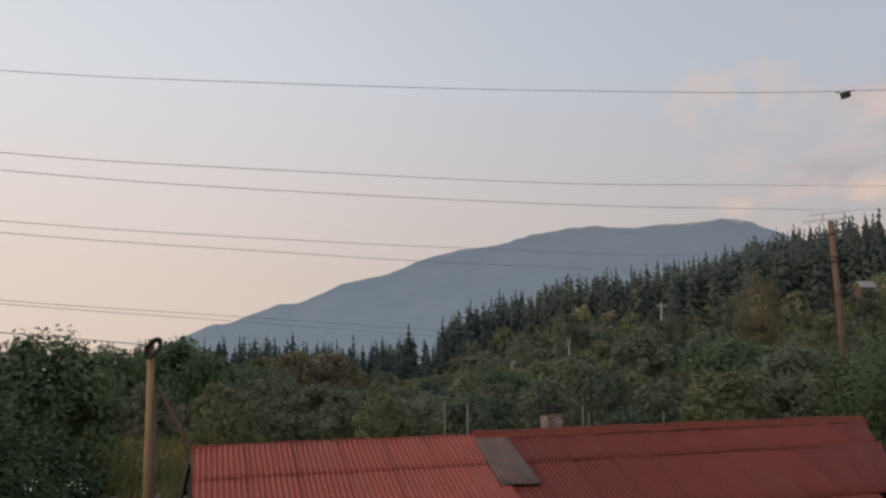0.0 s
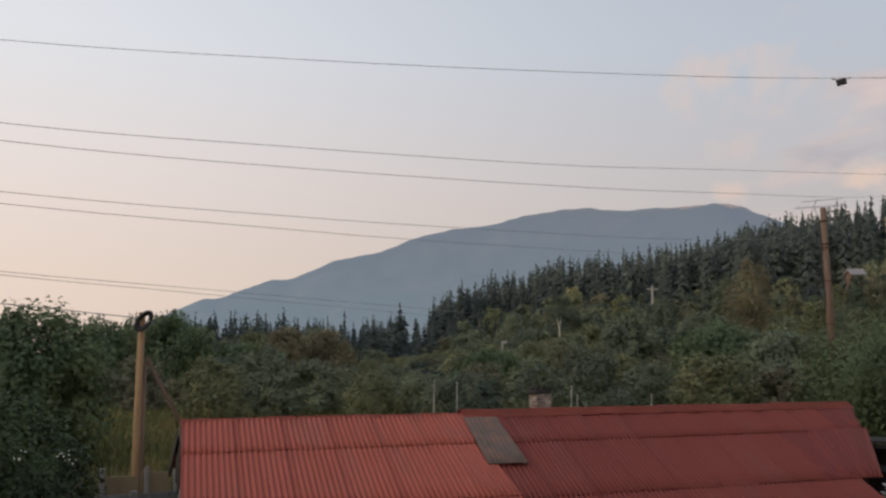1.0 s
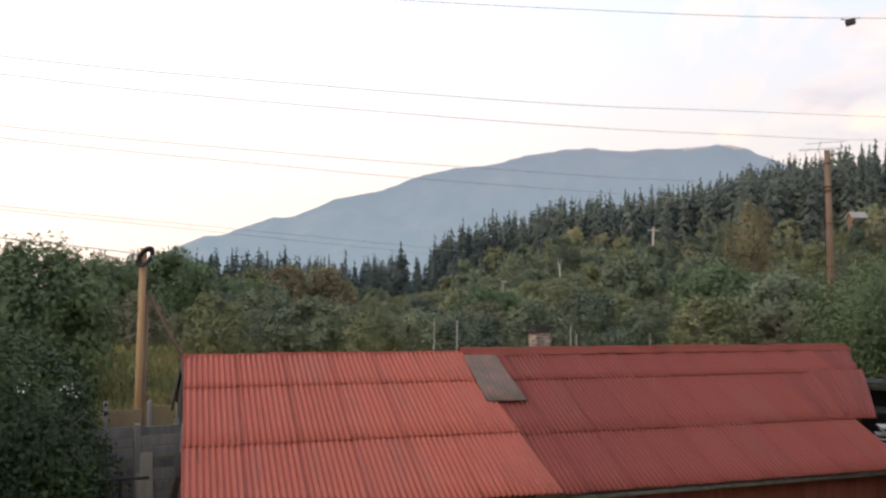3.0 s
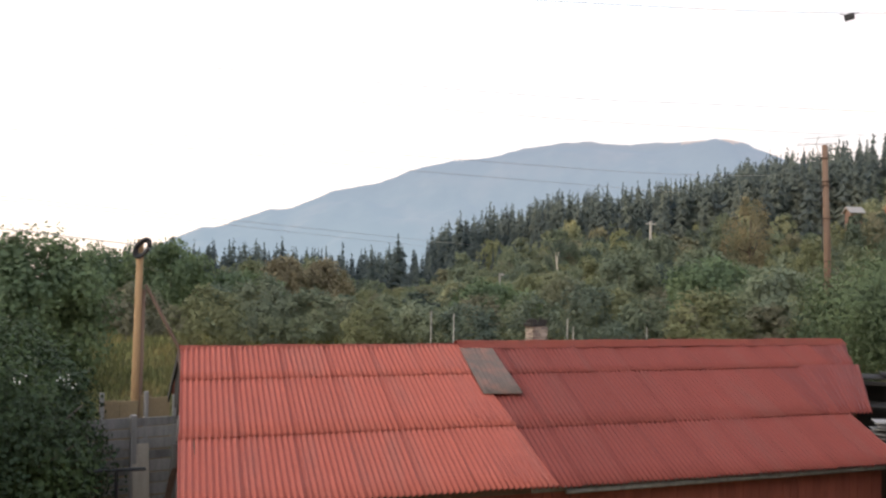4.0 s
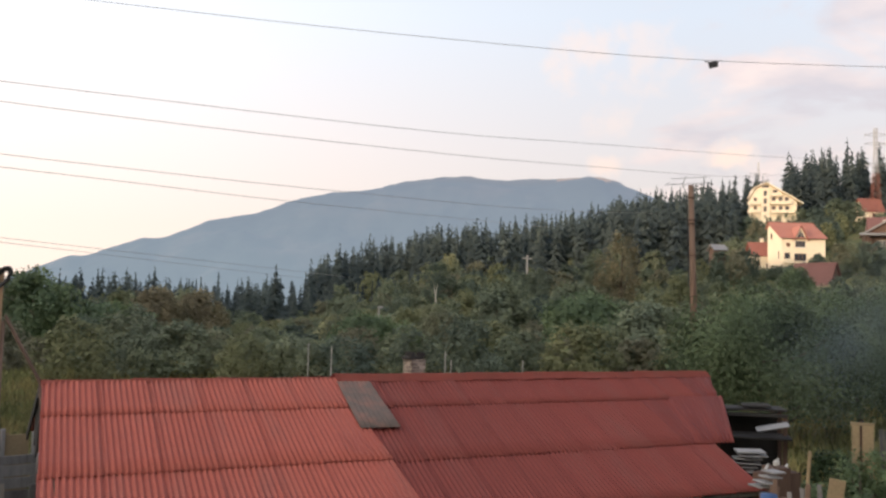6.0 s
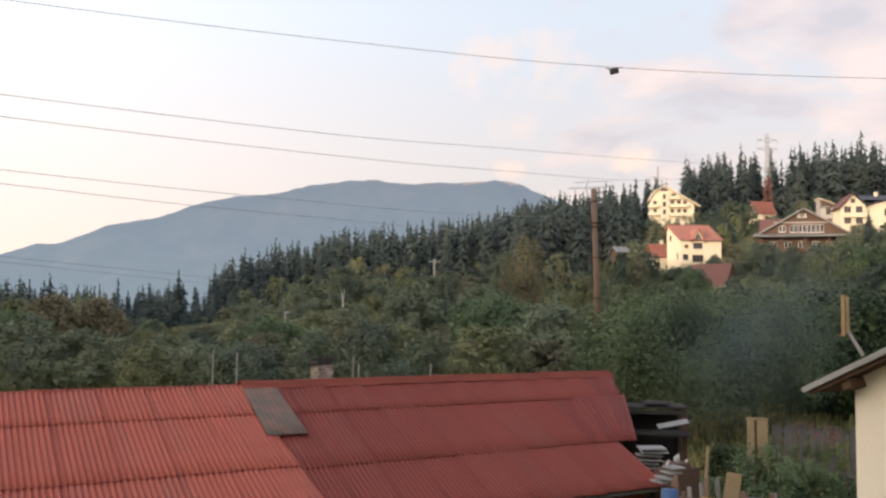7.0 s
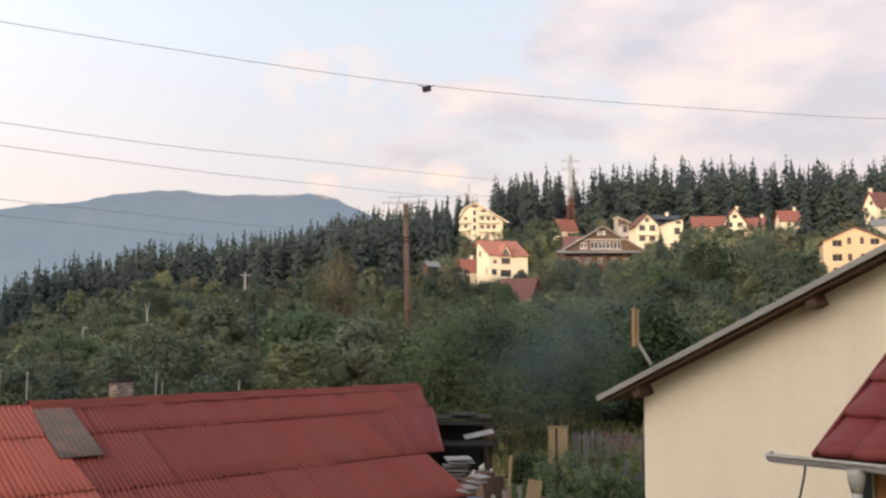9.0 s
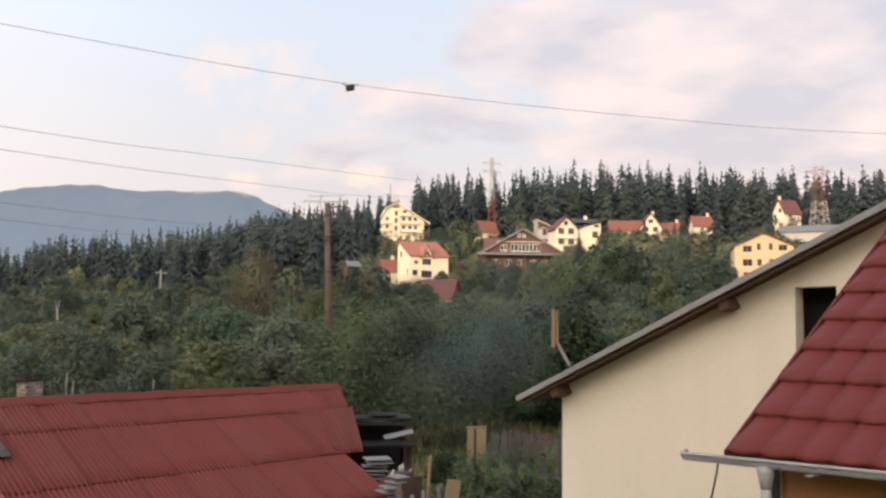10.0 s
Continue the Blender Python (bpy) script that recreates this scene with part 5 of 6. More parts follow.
def build_hill_houses():
    build_white_house()
    build_coral_house()
    # dark steep cottage in front
    far_house("cottage", 29.5, 3.2, 190, -28, 7.4, 6.2, 0.6, 5.4, "wall_brown", "tiles_brown", "small dark cottage under a steep maroon roof", wins=((-2.4, 0.0, 1.0, 1.0, "frame_white"),))
    # brown timber chalet
    h = far_house("chalet", 34.35, 6.1, 235, 6, 19.6, 12, 4.4, 5.6, "wall_brown", "tiles_brown", "broad brown timber chalet with a row of pale windows",
                  wins=((-4.6, 5.6, 1.5, 1.5, "frame_white"), (-0.9, 8.6, 0.8, 0.8, "frame_white"), (0.3, 8.6, 0.8, 0.8, "frame_white")) + tuple((x, 1.9, 1.5, 1.5, "frame_white") for x in (-6.4, -3.4, -0.4, 2.6, 5.6)), ridge="y")
    for x in (-2.1, -0.25, 1.6, 3.45):
        casement(h, x, 5.6, 1.6, 1.75, -6.0, "frame_white", 2)
    part("band", box((-6.3, -6.06, 6.9), (6.3, -6.0, 7.15)), "wall_grey", h)
    for s in (-1, 1):
        slab_roof(h, (s * 10.6, 3.75), (0, 9.95), -7.0, -6.55, "roof_edge", 0.32, "barge_board")
    part("porch_roof", prism([(-9.4, 3.55), (-6.0, 4.25), (-6.0, 4.4), (-9.4, 3.75)], -11.0, 11.0), "roof_metal", h).matrix_basis = pose(0, 0, 0, 0, 0, 90) @ Matrix.Scale(-1, 4, (0, 1, 0))
    for x in (-9.5, -5, 0, 5, 9.5):
        part("porch_post", box((x - 0.15, -8.9, -1.0), (x + 0.15, -8.6, 3.6)), "wall_brown", h)
    part("gallery", box((-9.4, -8.85, 0.3), (9.4, -8.7, 1.0), 0.02), "wall_brown", h)
    # its cross roof behind
    part("cross_roof", prism([(-6, 4.4), (6, 4.4), (0, 8.6)], -7.2, 9.0), "tiles_brown", h).matrix_basis = pose(0, 2.0, 0, 0, 0, 90)
    far_house("house", 36.75, 4.75, 246, -4, 3.4, 6, 7.0, 0.5, "wall_white", "roof_metal", "narrow pale rendered house beside the chalet", wins=((-0.6, 5.4, 1.0, 1.5), (-0.6, 2.6, 1.0, 1.5)))
    h, low = hill_base("house", 35.4, 5.75, 300, 14, "narrow grey house with a single sloping roof")
    part("wall", prism([(0, low), (3.6, low), (3.6, 4.2), (0, 5.6)], 0, 5), "wall_grey", h)
    slab_roof(h, (-0.5, 5.8), (4.2, 3.95), -0.6, 5.4, "wall_white", 0.2)
    part("cladding", prism([(0.1, 2.9), (3.5, 2.9), (3.5, 4.2), (0.1, 5.5)], -0.06, -0.002), "wall_brown", h)
    casement(h, 2.3, 1.9, 1.3, 1.9, 0)
    casement(h, 1.6, 3.9, 1.8, 0.9, -0.06)
    # white gabled house, its long range under a slate roof
    h, low = hill_base("house", 36.5, 5.5, 272, 14, "sunlit white gabled house with a slate-roofed range")
    part("wall", prism([(0, low), (6.2, low), (6.2, 4.3), (3.0, 7.3), (0, 4.0)], 0, 9), "wall_white", h)
    slab_roof(h, (-0.6, 3.6), (3.0, 7.45), -0.8, 9.3, "tiles_brown", 0.24)
    slab_roof(h, (3.0, 7.45), (6.6, 4.0), -0.8, 9.3, "tiles_slate", 0.24)
    loggia(h, 0.2, 6.0, 1.1, 0, 0.9)
    casement(h, 3.0, 5.6, 1.1, 1.2, 0)
    for x in (1.6, 4.5):
        for z in (3.3, 0.35):
            casement(h, x, z, 1.7, 1.7, 0)
    part("range_wall", prism([(6.2, low), (13.6, low), (13.6, 6.3), (6.2, 4.0)], 1.0, 7), "wall_white", h)
    slab_roof(h, (6.0, 4.1), (14.2, 6.65), 0.2, 7.6, "tiles_slate", 0.3)
    part("range_roof", prism([(0.6, 5.9), (7.2, 5.9), (5.0, 7.6)], 4.0, 13.8), "tiles_slate", h).matrix_basis = pose(0, 0, 0, 0, 0, 90) @ Matrix.Scale(-1, 4, (0, 1, 0))
    casement(h, 11.9, 2.6, 1.6, 1.9, 1.0)
    casement(h, 12.3, 5.1, 1.4, 0.8, 1.0)
    part("chimney", box((9.6, 4.2, 5.0), (10.4, 5.0, 8.4), 0.04), "wall_white", h)
    # red roofs at the forest edge
    far_house("house", 32.25, 6.75, 330, 30, 6.5, 6, 3.0, 4.2, "wall_white", "tiles_red", "small house with a coral roof below the pylon", wins=((0, 1.6, 1.2, 1.2),), side_wins=((0, 2.0, 1.2, 1.4),))
    far_house("house", 40.6, 6.75, 290, 4, 9, 8, 2.6, 3.2, "wall_orange", "tiles_red", "long low house under a dull red roof", wins=((-2.5, 1.4, 1.2, 1.2), (0, 1.4, 1.2, 1.2), (2.5, 1.4, 1.2, 1.2)))
    h = far_house("house", 42.0, 7.1, 290, 10, 6.4, 7, 2.6, 4.4, "wall_cream", "tiles_brown", "sunlit cream gabled house behind a spruce", wins=((-1.4, 2.2, 1.5, 1.5), (1.4, 2.2, 1.5, 1.5), (0, 4.6, 1.3, 1.2)), ridge="y", chimney=(1.2, 0))
    loggia(h, -2.8, 2.8, 0.5, -3.5, 0.9)
    far_house("house", 43.2, 6.6, 294, -6, 5.5, 7, 2.6, 3.0, "wall_orange", "tiles_red", "house under a dull red roof among the trees", wins=((1.2, 1.6, 1.1, 1.2),), chimney=(2.2, 0))
    far_house("house", 45.0, 6.95, 300, 14, 5.5, 7, 2.6, 3.4, "wall_white", "tiles_red", "house with a red roof and a grey chimney", wins=((1.6, 1.6, 1.3, 1.3),), chimney=(2.0, 0))
    # apricot house
    far_house("house", 48.35, 5.75, 205, 6, 11.4, 10, 7.0, 2.7, "wall_orange", "tiles_brown", "plain apricot gabled house with small windows",
              wins=((-3.2, 6.6, 1.7, 1.3), (-1.0, 7.0, 0.7, 1.4), (1.3, 7.0, 0.7, 1.4), (3.6, 6.8, 1.6, 1.2), (-3.2, 3.8, 1.8, 1.4), (-0.9, 3.8, 0.8, 1.4), (-3.2, 1.2, 1.6, 1.3), (1.8, 3.8, 1.6, 1.4)), ridge="y", over=0.35)
    # house by the second pylon
    far_house("house", 49.75, 7.75, 285, 42, 5.6, 5.4, 1.6, 4.2, "wall_cream", "tiles_brown", "small cream house with a maroon roof behind a spruce", wins=((-1.2, 1.2, 1.1, 1.1),), side_wins=((0.6, 2.6, 1.1, 1.2), (-1.4, 1.0, 1.0, 1.2)), chimney=(-2.4, 0))
    far_house("hall", 51.0, 6.25, 262, 0, 14, 8, 3.0, 1.8, "wall_grey", "roof_metal", "low hall with a pale metal roof below the pylon")
    # pale shack at the wood edge
    far_house("shack", 24.15, 4.2, 205, 24, 2.2, 3, 2.0, 1.0, "wall_brown", "roof_metal", "small pale shack at the wood edge", wins=((0, 1.1, 0.8, 0.8),))


build_hill_houses()

# trees close in front of the hill houses
for k, (az, d, top, w) in enumerate(((26.0, 284, 6.0, 6), (26.9, 286, 5.95, 6), (27.8, 285, 6.1, 6), (28.6, 287, 6.3, 6), (25.4, 212, 3.4, 5), (29.6, 208, 3.6, 5), (31.2, 222, 4.3, 6),
                                     (33.0, 214, 3.9, 6), (35.2, 214, 4.2, 6), (37.0, 226, 4.9, 7), (39.6, 262, 6.1, 7), (41.3, 270, 6.2, 7), (43.6, 272, 6.3, 7), (44.8, 270, 6.1, 7), (24.3, 198, 3.9, 5), (46.0, 196, 4.3, 7), (27.5, 206, 2.4, 5), (28.3, 205, 2.2, 5), (26.6, 209, 2.5, 5), (29.1, 204, 2.3, 5), (49.2, 266, 6.75, 7), (50.0, 270, 6.9, 7), (40.2, 276, 6.25, 8), (42.9, 276, 6.2, 8), (45.2, 284, 6.35, 7))):
    b = base(az, d)
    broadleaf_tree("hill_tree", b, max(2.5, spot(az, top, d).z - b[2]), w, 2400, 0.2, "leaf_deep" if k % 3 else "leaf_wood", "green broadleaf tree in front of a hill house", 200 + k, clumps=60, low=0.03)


# ---------------------------------------------------------------- poles, pylons and cables
def build_pylon(az, top_el, base_el, d, low_mat, high_mat, label, arms=(0.93, 0.80), arm=3.6, foot=0.05, neck=0.015, r=0.035):
    top, bot = spot(az, top_el, d), spot(az, base_el, d)
    H = top.z - bot.z
    py = thing("pylon", bot, -az + 20, label, "pylon")
    w0, w1 = H * foot, H * neck

    def half(f):
        return w0 + (w1 - w0) * min(f / 0.75, 1.0)

    bars = {"low": bmesh.new(), "high": bmesh.new()}
    n = 8
    for k in range(n):
        f0, f1 = k / n, (k + 1) / n
        bm = bars["low" if f1 < 0.55 else "high"]
        a, b = half(f0), half(f1)
        c0 = [(sx * a, sy * a, f0 * H) for sx, sy in ((-1, -1), (1, -1), (1, 1), (-1, 1))]
        c1 = [(sx * b, sy * b, f1 * H) for sx, sy in ((-1, -1), (1, -1), (1, 1), (-1, 1))]
        for i in range(4):
            j = (i + 1) % 4
            tube_into(bm, [c0[i], c1[i]], r * 1.3, 4)
            tube_into(bm, [c0[i], c1[j]], r * 0.8, 4)
            tube_into(bm, [c0[j], c1[i]], r * 0.8, 4)
            tube_into(bm, [c1[i], c1[j]], r * 0.8, 4)
    for f in arms:
        bm = bmesh.new()
        for s in (-1, 1):
            tube_into(bm, [(0, 0, f * H + 0.6), (s * arm, 0, f * H)], r * 1.8, 4)
            tube_into(bm, [(0, 0, f * H - 0.6), (s * arm, 0, f * H)], r * 1.8, 4)
        part("crossarm", bm, high_mat, py)
        for s in (-1, 1):
            part("insulator", tube([(s * arm, 0, f * H), (s * arm, 0, f * H - 1.2)], r * 1.1, 5), "steel", py)
    part("lower_lattice", bars["low"], low_mat, py)
    part("upper_lattice", bars["high"], high_mat, py)


build_pylon(32.6, 10.6, 5.6, 316, "steel_red", "steel", "tall lattice pylon with a red foot at the forest edge", (0.93, 0.83, 0.6), 3.2, r=0.045)
build_pylon(51.5, 9.55, 5.6, 268, "steel_white", "steel_red", "lattice pylon with a red top beside a cream house", (0.93, 0.75, 0.4), 3.4, 0.12, 0.055)
build_pylon(26.42, 8.95, 6.6, 470, "steel", "steel", "far lattice pylon on the skyline behind the white house", (0.72,), 4.5)


def build_poles():
    # yard pole with a coil of cable and a stay
    b, t = spot(-17.2, -9.0, 22), spot(-17.05, 1.75, 22)
    p = thing("utility_pole", (b.x, b.y, gz(b.x, b.y)), 0, "bare wooden pole with a black cable coil at its head", "pole")
    o = Vector((b.x, b.y, gz(b.x, b.y)))
    foot = Vector((0, 0, -0.3))
    head = t - o
    part("post", tube([foot, foot.lerp(head, 0.5), head], [0.095, 0.085, 0.075], 12), "pole_wood", p, smooth=True)
    part("twin_post", tube([foot + Vector((0.09, 0.08, 0)), foot.lerp(head, 0.82) + Vector((0.08, 0.08, 0))], [0.06, 0.05], 10), "pole_dark", p, smooth=True)
    part("stay", tube([head + Vector((0.12, 0.05, -1.0)), head + Vector((1.7, -0.4, -3.6))], [0.036, 0.04], 9), "dark_wood", p, smooth=True)
    bm = bmesh.new()
    for k in range(5):
        tilt = 0.62 + 0.09 * k
        ring = [(head + Vector((0.09 + (0.13 + 0.012 * k) * math.cos(a), -0.12 - 0.012 * k, (0.13 + 0.01 * k) * math.sin(a) - 0.2 + 0.12 * math.cos(a) * tilt))) for a in np.linspace(0, 6.283, 19)]
        tube_into(bm, ring, 0.036, 6, False)
    part("cable_coil", bm, "rubber", p, "black coil of spare cable")
    # tall pole with steps and a small aerial, leaning a little
    b, t = spot(22.95, -3.2, 45), spot(22.62, 7.7, 45)
    p = thing("utility_pole", b, 0, "tall brown wooden pole with an aerial on top", "pole")
    head = t - b
    part("post", tube([Vector((0, 0, -1.5)), head * 0.5, head], [0.16, 0.145, 0.12], 12), "pole_dark", p, smooth=True)
    for f in (0.93, 0.81, 0.79, 0.62, 0.4, 0.3, 0.15):
        c = head * f
        part("band", tube([c - Vector((0, 0, 0.03)), c + Vector((0, 0, 0.03))], 0.165, 12), "dark_wood", p)
    for s in (-1, 1):
        part("step_iron", tube([head * 0.78, head * 0.78 + Vector((0.3 * s, -0.15, 0))], 0.02, 6), "rubber", p)
    part("conduit", tube([head * 0.96 + Vector((-0.22, 0, 0)), head * 0.45 + Vector((-0.2, 0, 0))], 0.022, 6), "rubber", p)
    a = part("aerial", tube([head + Vector((-0.15, 0, -0.5)), head + Vector((-0.4, 0, 0.0)), head + Vector((-0.25, 0, 0.4))], 0.02, 6), "steel", p)
    for z in (0.0, 0.3):
        part("aerial_rod", tube([head + Vector((-1.25 + z, 0, z - 0.05)), head + Vector((0.6 + z, 0, z + 0.12))], 0.014, 5), "steel", a)
    for k in range(6):
        x = -1.1 + k * 0.3
        part("aerial_rod", tube([head + Vector((x, -0.25, 0.032)), head + Vector((x, 0.25, 0.032))], 0.01, 5), "steel", a)
    # split mast with a strut, fixed to the eave of the cream house
    t, f, k = spot(36.6, 1.45, 13.3), spot(37.45, -1.75, 13.3), spot(36.6, -0.75, 13.3)
    p = thing("roof_mast", f, -37, "split pale wooden mast on a slanting strut above the eave", "mast")
    r = Matrix.Rotation(radians(37), 4, "Z")
    t, k = r @ (t - f), r @ (k - f)
    part("upright", box((k.x - 0.055, -0.03, k.z - 0.02), (k.x - 0.008, 0.03, t.z), 0.006), "pole_wood", p)
    part("upright", box((k.x + 0.002, -0.03, k.z + 0.02), (k.x + 0.045, 0.03, t.z - 0.02), 0.006), "board_tan", p)
    part("hook", tube([(k.x - 0.03, 0, k.z + 0.03), (k.x - 0.09, 0, k.z - 0.02)], 0.012, 6), "pole_dark", p)
    part("strut", tube([(k.x + 0.02, 0, k.z + 0.05), (0, 0, -0.03)], 0.024, 8), "board_grey", p)
    # T-pole in the wood, lone posts, washing-line pipes
    b, t = spot(13.05, 2.2, 200), spot(13.05, 3.45, 200)
    p = thing("power_pole", (t.x, t.y, gz(t.x, t.y)), 0, "pale concrete power pole with a crossarm in the wood", "pole")
    h = t.z - gz(t.x, t.y)
    part("post", tube([(0, 0, 0), (0, 0, h)], [0.3, 0.24], 8), "concrete", p)
    part("crossarm", box((-1.1, -0.12, h - 0.75), (1.1, 0.12, h - 0.5)), "concrete", p)
    b = base(4.15, 61.5)
    h = 5.3 - b[2]
    p = thing("power_pole", b, 0, "pale concrete pole with a small lamp head", "pole")
    part("post", tube([(0, 0, -0.3), (0, 0, h)], [0.08, 0.06], 8), "concrete", p)
    part("lamp_head", box((-0.08, -0.1, h - 0.05), (0.28, 0.1, h + 0.08), 0.03), "concrete", p)
    for az, el, d in ((0.05, -2.15, 31), (1.42, -2.3, 31), (8.25, -2.45, 31), (8.6, -2.95, 31), (12.9, -2.85, 34)):
        b = base(az, d)
        t = spot(az, el, d)
        tagged(part("line_post", tube([(b[0], b[1], b[2] - 0.2), (t.x, t.y, t.z)], [0.021, 0.019], 8), "concrete"), "thin pale post standing in the garden", "post", "garden posts")


build_poles()


def cable(points, radius, label="thin dark overhead cable"):
    pts = [Vector(p) for p in points]
    out = []
    for i in range(len(pts) - 1):
        p0, p1, p2, p3 = pts[max(i - 1, 0)], pts[i], pts[i + 1], pts[min(i + 2, len(pts) - 1)]
        for k in range(12):
            t = k / 12
            out.append(0.5 * ((2 * p1) + (p2 - p0) * t + (2 * p0 - 5 * p1 + 4 * p2 - p3) * t * t + (3 * p1 - p0 - 3 * p2 + p3) * t ** 3))
    out.append(pts[-1])
    tagged(part("overhead_cable", tube(out, radius * 0.95, 5), "wire"), label, "cable", "overhead cables")


def build_cables():
    cable([spot(-48, 14.6, 62), spot(-25.5, 16.42, 56), spot(-9.65, 16.85, 53), spot(7.8, 16.25, 54), spot(23.9, 14.8, 58), spot(40.4, 13.04, 66), spot(55, 11.15, 76), spot(75, 8.5, 100)], 0.02)
    cable([spot(-48, 11.9, 85), spot(-25.4, 12.0, 80), spot(-9.6, 11.74, 85), spot(7.6, 10.76, 100), spot(16.5, 10.2, 125), spot(28.6, 9.12, 200), spot(32.2, 9.0, 330)], 0.032)
    cable([spot(-48, 11.2, 85), spot(-25.4, 11.05, 80), spot(-9.6, 10.53, 85), spot(7.6, 9.5, 100), spot(16.5, 8.85, 125), spot(25.4, 8.15, 190), spot(28.5, 8.3, 330)], 0.032)
    cable([spot(-48, 8.9, 110), spot(-25.2, 8.27, 110), spot(-9.6, 7.63, 120), spot(2.4, 6.97, 140), spot(14.5, 6.2, 200), spot(22, 6.0, 330)], 0.04)
    cable([spot(-48, 8.4, 110), spot(-25.2, 7.62, 110), spot(-9.6, 6.85, 120), spot(-1.4, 6.3, 140), spot(9.5, 5.55, 200), spot(16, 5.0, 330)], 0.04)
    cable([spot(-48, 5.4, 130), spot(-25.1, 3.92, 130), spot(-14.5, 3.2, 150), spot(-2.8, 2.3, 210), spot(3, 1.8, 300)], 0.04)
    cable([spot(-48, 5.2, 130), spot(-25.1, 3.72, 130), spot(-14.5, 2.93, 150), spot(-6.2, 2.23, 210), spot(0, 1.7, 300)], 0.04)
    cable([spot(-48, 4.0, 30), spot(-25.0, 2.15, 24), spot(-17.1, 1.40, 22.0)], 0.013, "thin cable running to the wooden yard pole")
    # box hung on the top cable
    c = spot(23.85, 14.62, 58)
    b = thing("line_box", c, -24, "dark splice box hanging from the top cable", "box")
    part("case", box((-0.27, -0.15, -0.2), (0.27, 0.15, 0.14), 0.03, pose(0, 0, 0, 0, -12, 0)), "rubber", b)
    for s in (-1, 1):
        part("hanger", tube([(0.22 * s, 0, 0.12), (0.5 * s, 0, 0.19)], 0.03, 6), "rubber", b)


build_cables()


# ---------------------------------------------------------------- fence and yard by the shed's gable
def board_mesh(w, t, h, bevel=0.004):
    me = bpy.data.meshes.new("board")
    bm = box((0, -t / 2, 0), (w, t / 2, h), bevel)
    bm.to_mesh(me)
    bm.free()
    return me


def along(a, b):
    """Pose at a, x running level towards b, and the length."""
    a, b = Vector(a), Vector(b)
    d = b - a
    return Matrix.Translation(a) @ Matrix.Rotation(math.atan2(d.y, d.x), 4, "Z"), Vector((d.x, d.y)).length


def build_board_fence():
    rng = random.Random(12)
    a, b = spot(-22.5, -8.5, 20.0), spot(-14.6, -7.9, 20.6)
    m, length = along((a.x, a.y, gz(a.x, a.y) - 0.05), (b.x, b.y, 0))
    f = new("board_fence")
    f.matrix_basis = m
    tagged(f, "tall fence of weathered grey boards beside the shed", "fence")
    top = a.z - gz(a.x, a.y)
    bay = length / 3
    for i in range(4):
        part("post", box((i * bay - 0.06, -0.1, 0), (i * bay + 0.06, 0.02, top + rng.uniform(0, 0.12)), 0.008), "board_grey", f)
    for i in range(3):
        z = 0.06
        while z < top - 0.1:
            h = rng.uniform(0.15, 0.24)
            bd = part("board", box((i * bay + 0.03, 0.025, z), ((i + 1) * bay - 0.02, 0.05, min(z + h, top)), 0.004), "board_grey", f)
            bd.matrix_basis = pose(0, rng.uniform(-0.01, 0.01), 0, 0, rng.uniform(-0.5, 0.5), 0)
            z += h + rng.uniform(0.012, 0.035)
    # a wide plank leant on it, an upright beside it
    for x, w, h, lean, mat in ((2.05, 0.34, 1.75, -10, "board_pale"), (1.2, 0.16, 1.3, -4, "plank_red"), (2.6, 0.12, 1.75, 3, "board_grey"), (2.74, 0.1, 1.6, 5, "board_grey")):
        t = tagged(part("plank", box((-w / 2, -0.015, 0), (w / 2, 0.015, h), 0.004), mat), "weathered plank leaning on the grey board fence", "plank", "leaning planks")
        t.matrix_basis = m @ pose(x, -0.32, 0.05, lean, rng.uniform(-2, 2), 0)
    t = tagged(part("timber", box((-0.06, -0.04, 0), (0.06, 0.04, 1.95), 0.008), "dark_wood"), "old dark timber leaning between fence and shed", "timber")
    t.matrix_basis = m @ pose(2.35, -0.5, 0.0, -6, 14, 0)
    # tan boards showing over the top
    a, b = spot(-19.3, -7.2, 21.4), spot(-14.8, -7.5, 21.6)
    m2, l2 = along((a.x, a.y, gz(a.x, a.y)), (b.x, b.y, 0))
    g = new("plank_fence")
    g.matrix_basis = m2
    tagged(g, "rough fence of tan slab boards behind the grey fence", "fence")
    x = 0.0
    while x < l2:
        w = rng.uniform(0.22, 0.5)
        h = a.z - gz(a.x, a.y) + rng.uniform(-0.2, 0.06)
        bd = part("board", box((0, -0.015, 0), (w, 0.015, h), 0.006), "board_tan", g)
        bd.matrix_basis = pose(x, rng.uniform(-0.03, 0.03), 0, 0, rng.uniform(-3, 3), 0)
        x += w + rng.uniform(0.005, 0.03)
    for x in (0.1, 1.0, 1.6):
        part("post", box((x, -0.12, 0), (x + 0.09, -0.03, a.z - gz(a.x, a.y) + 0.08), 0.008), "board_grey", g)
    # washing-line T-post and a white bowl
    b = base(-18.0, 16.3)
    t = thing("line_post", b, 20, "black steel T-shaped washing line post", "post")
    top = 5.2 - 16.3 * math.tan(radians(11.3)) - b[2]
    part("upright", tube([(0, 0, -0.2), (0, 0, top)], 0.03, 8), "rubber", t)
    part("crossbar", tube([(-0.5, 0, top), (0.45, 0, top)], 0.028, 8), "rubber", t)
    b = base(-17.6, 16.6)
    bm = bmesh.new()
    tube_into(bm, [(0, 0, 0), (0, 0, 0.1), (0, 0, 0.16)], [0.1, 0.17, 0.19], 14)
    tagged(part("basin", bm, "frame_white"), "white enamel basin on the yard ground", "basin").matrix_basis = pose(*b)


build_board_fence()


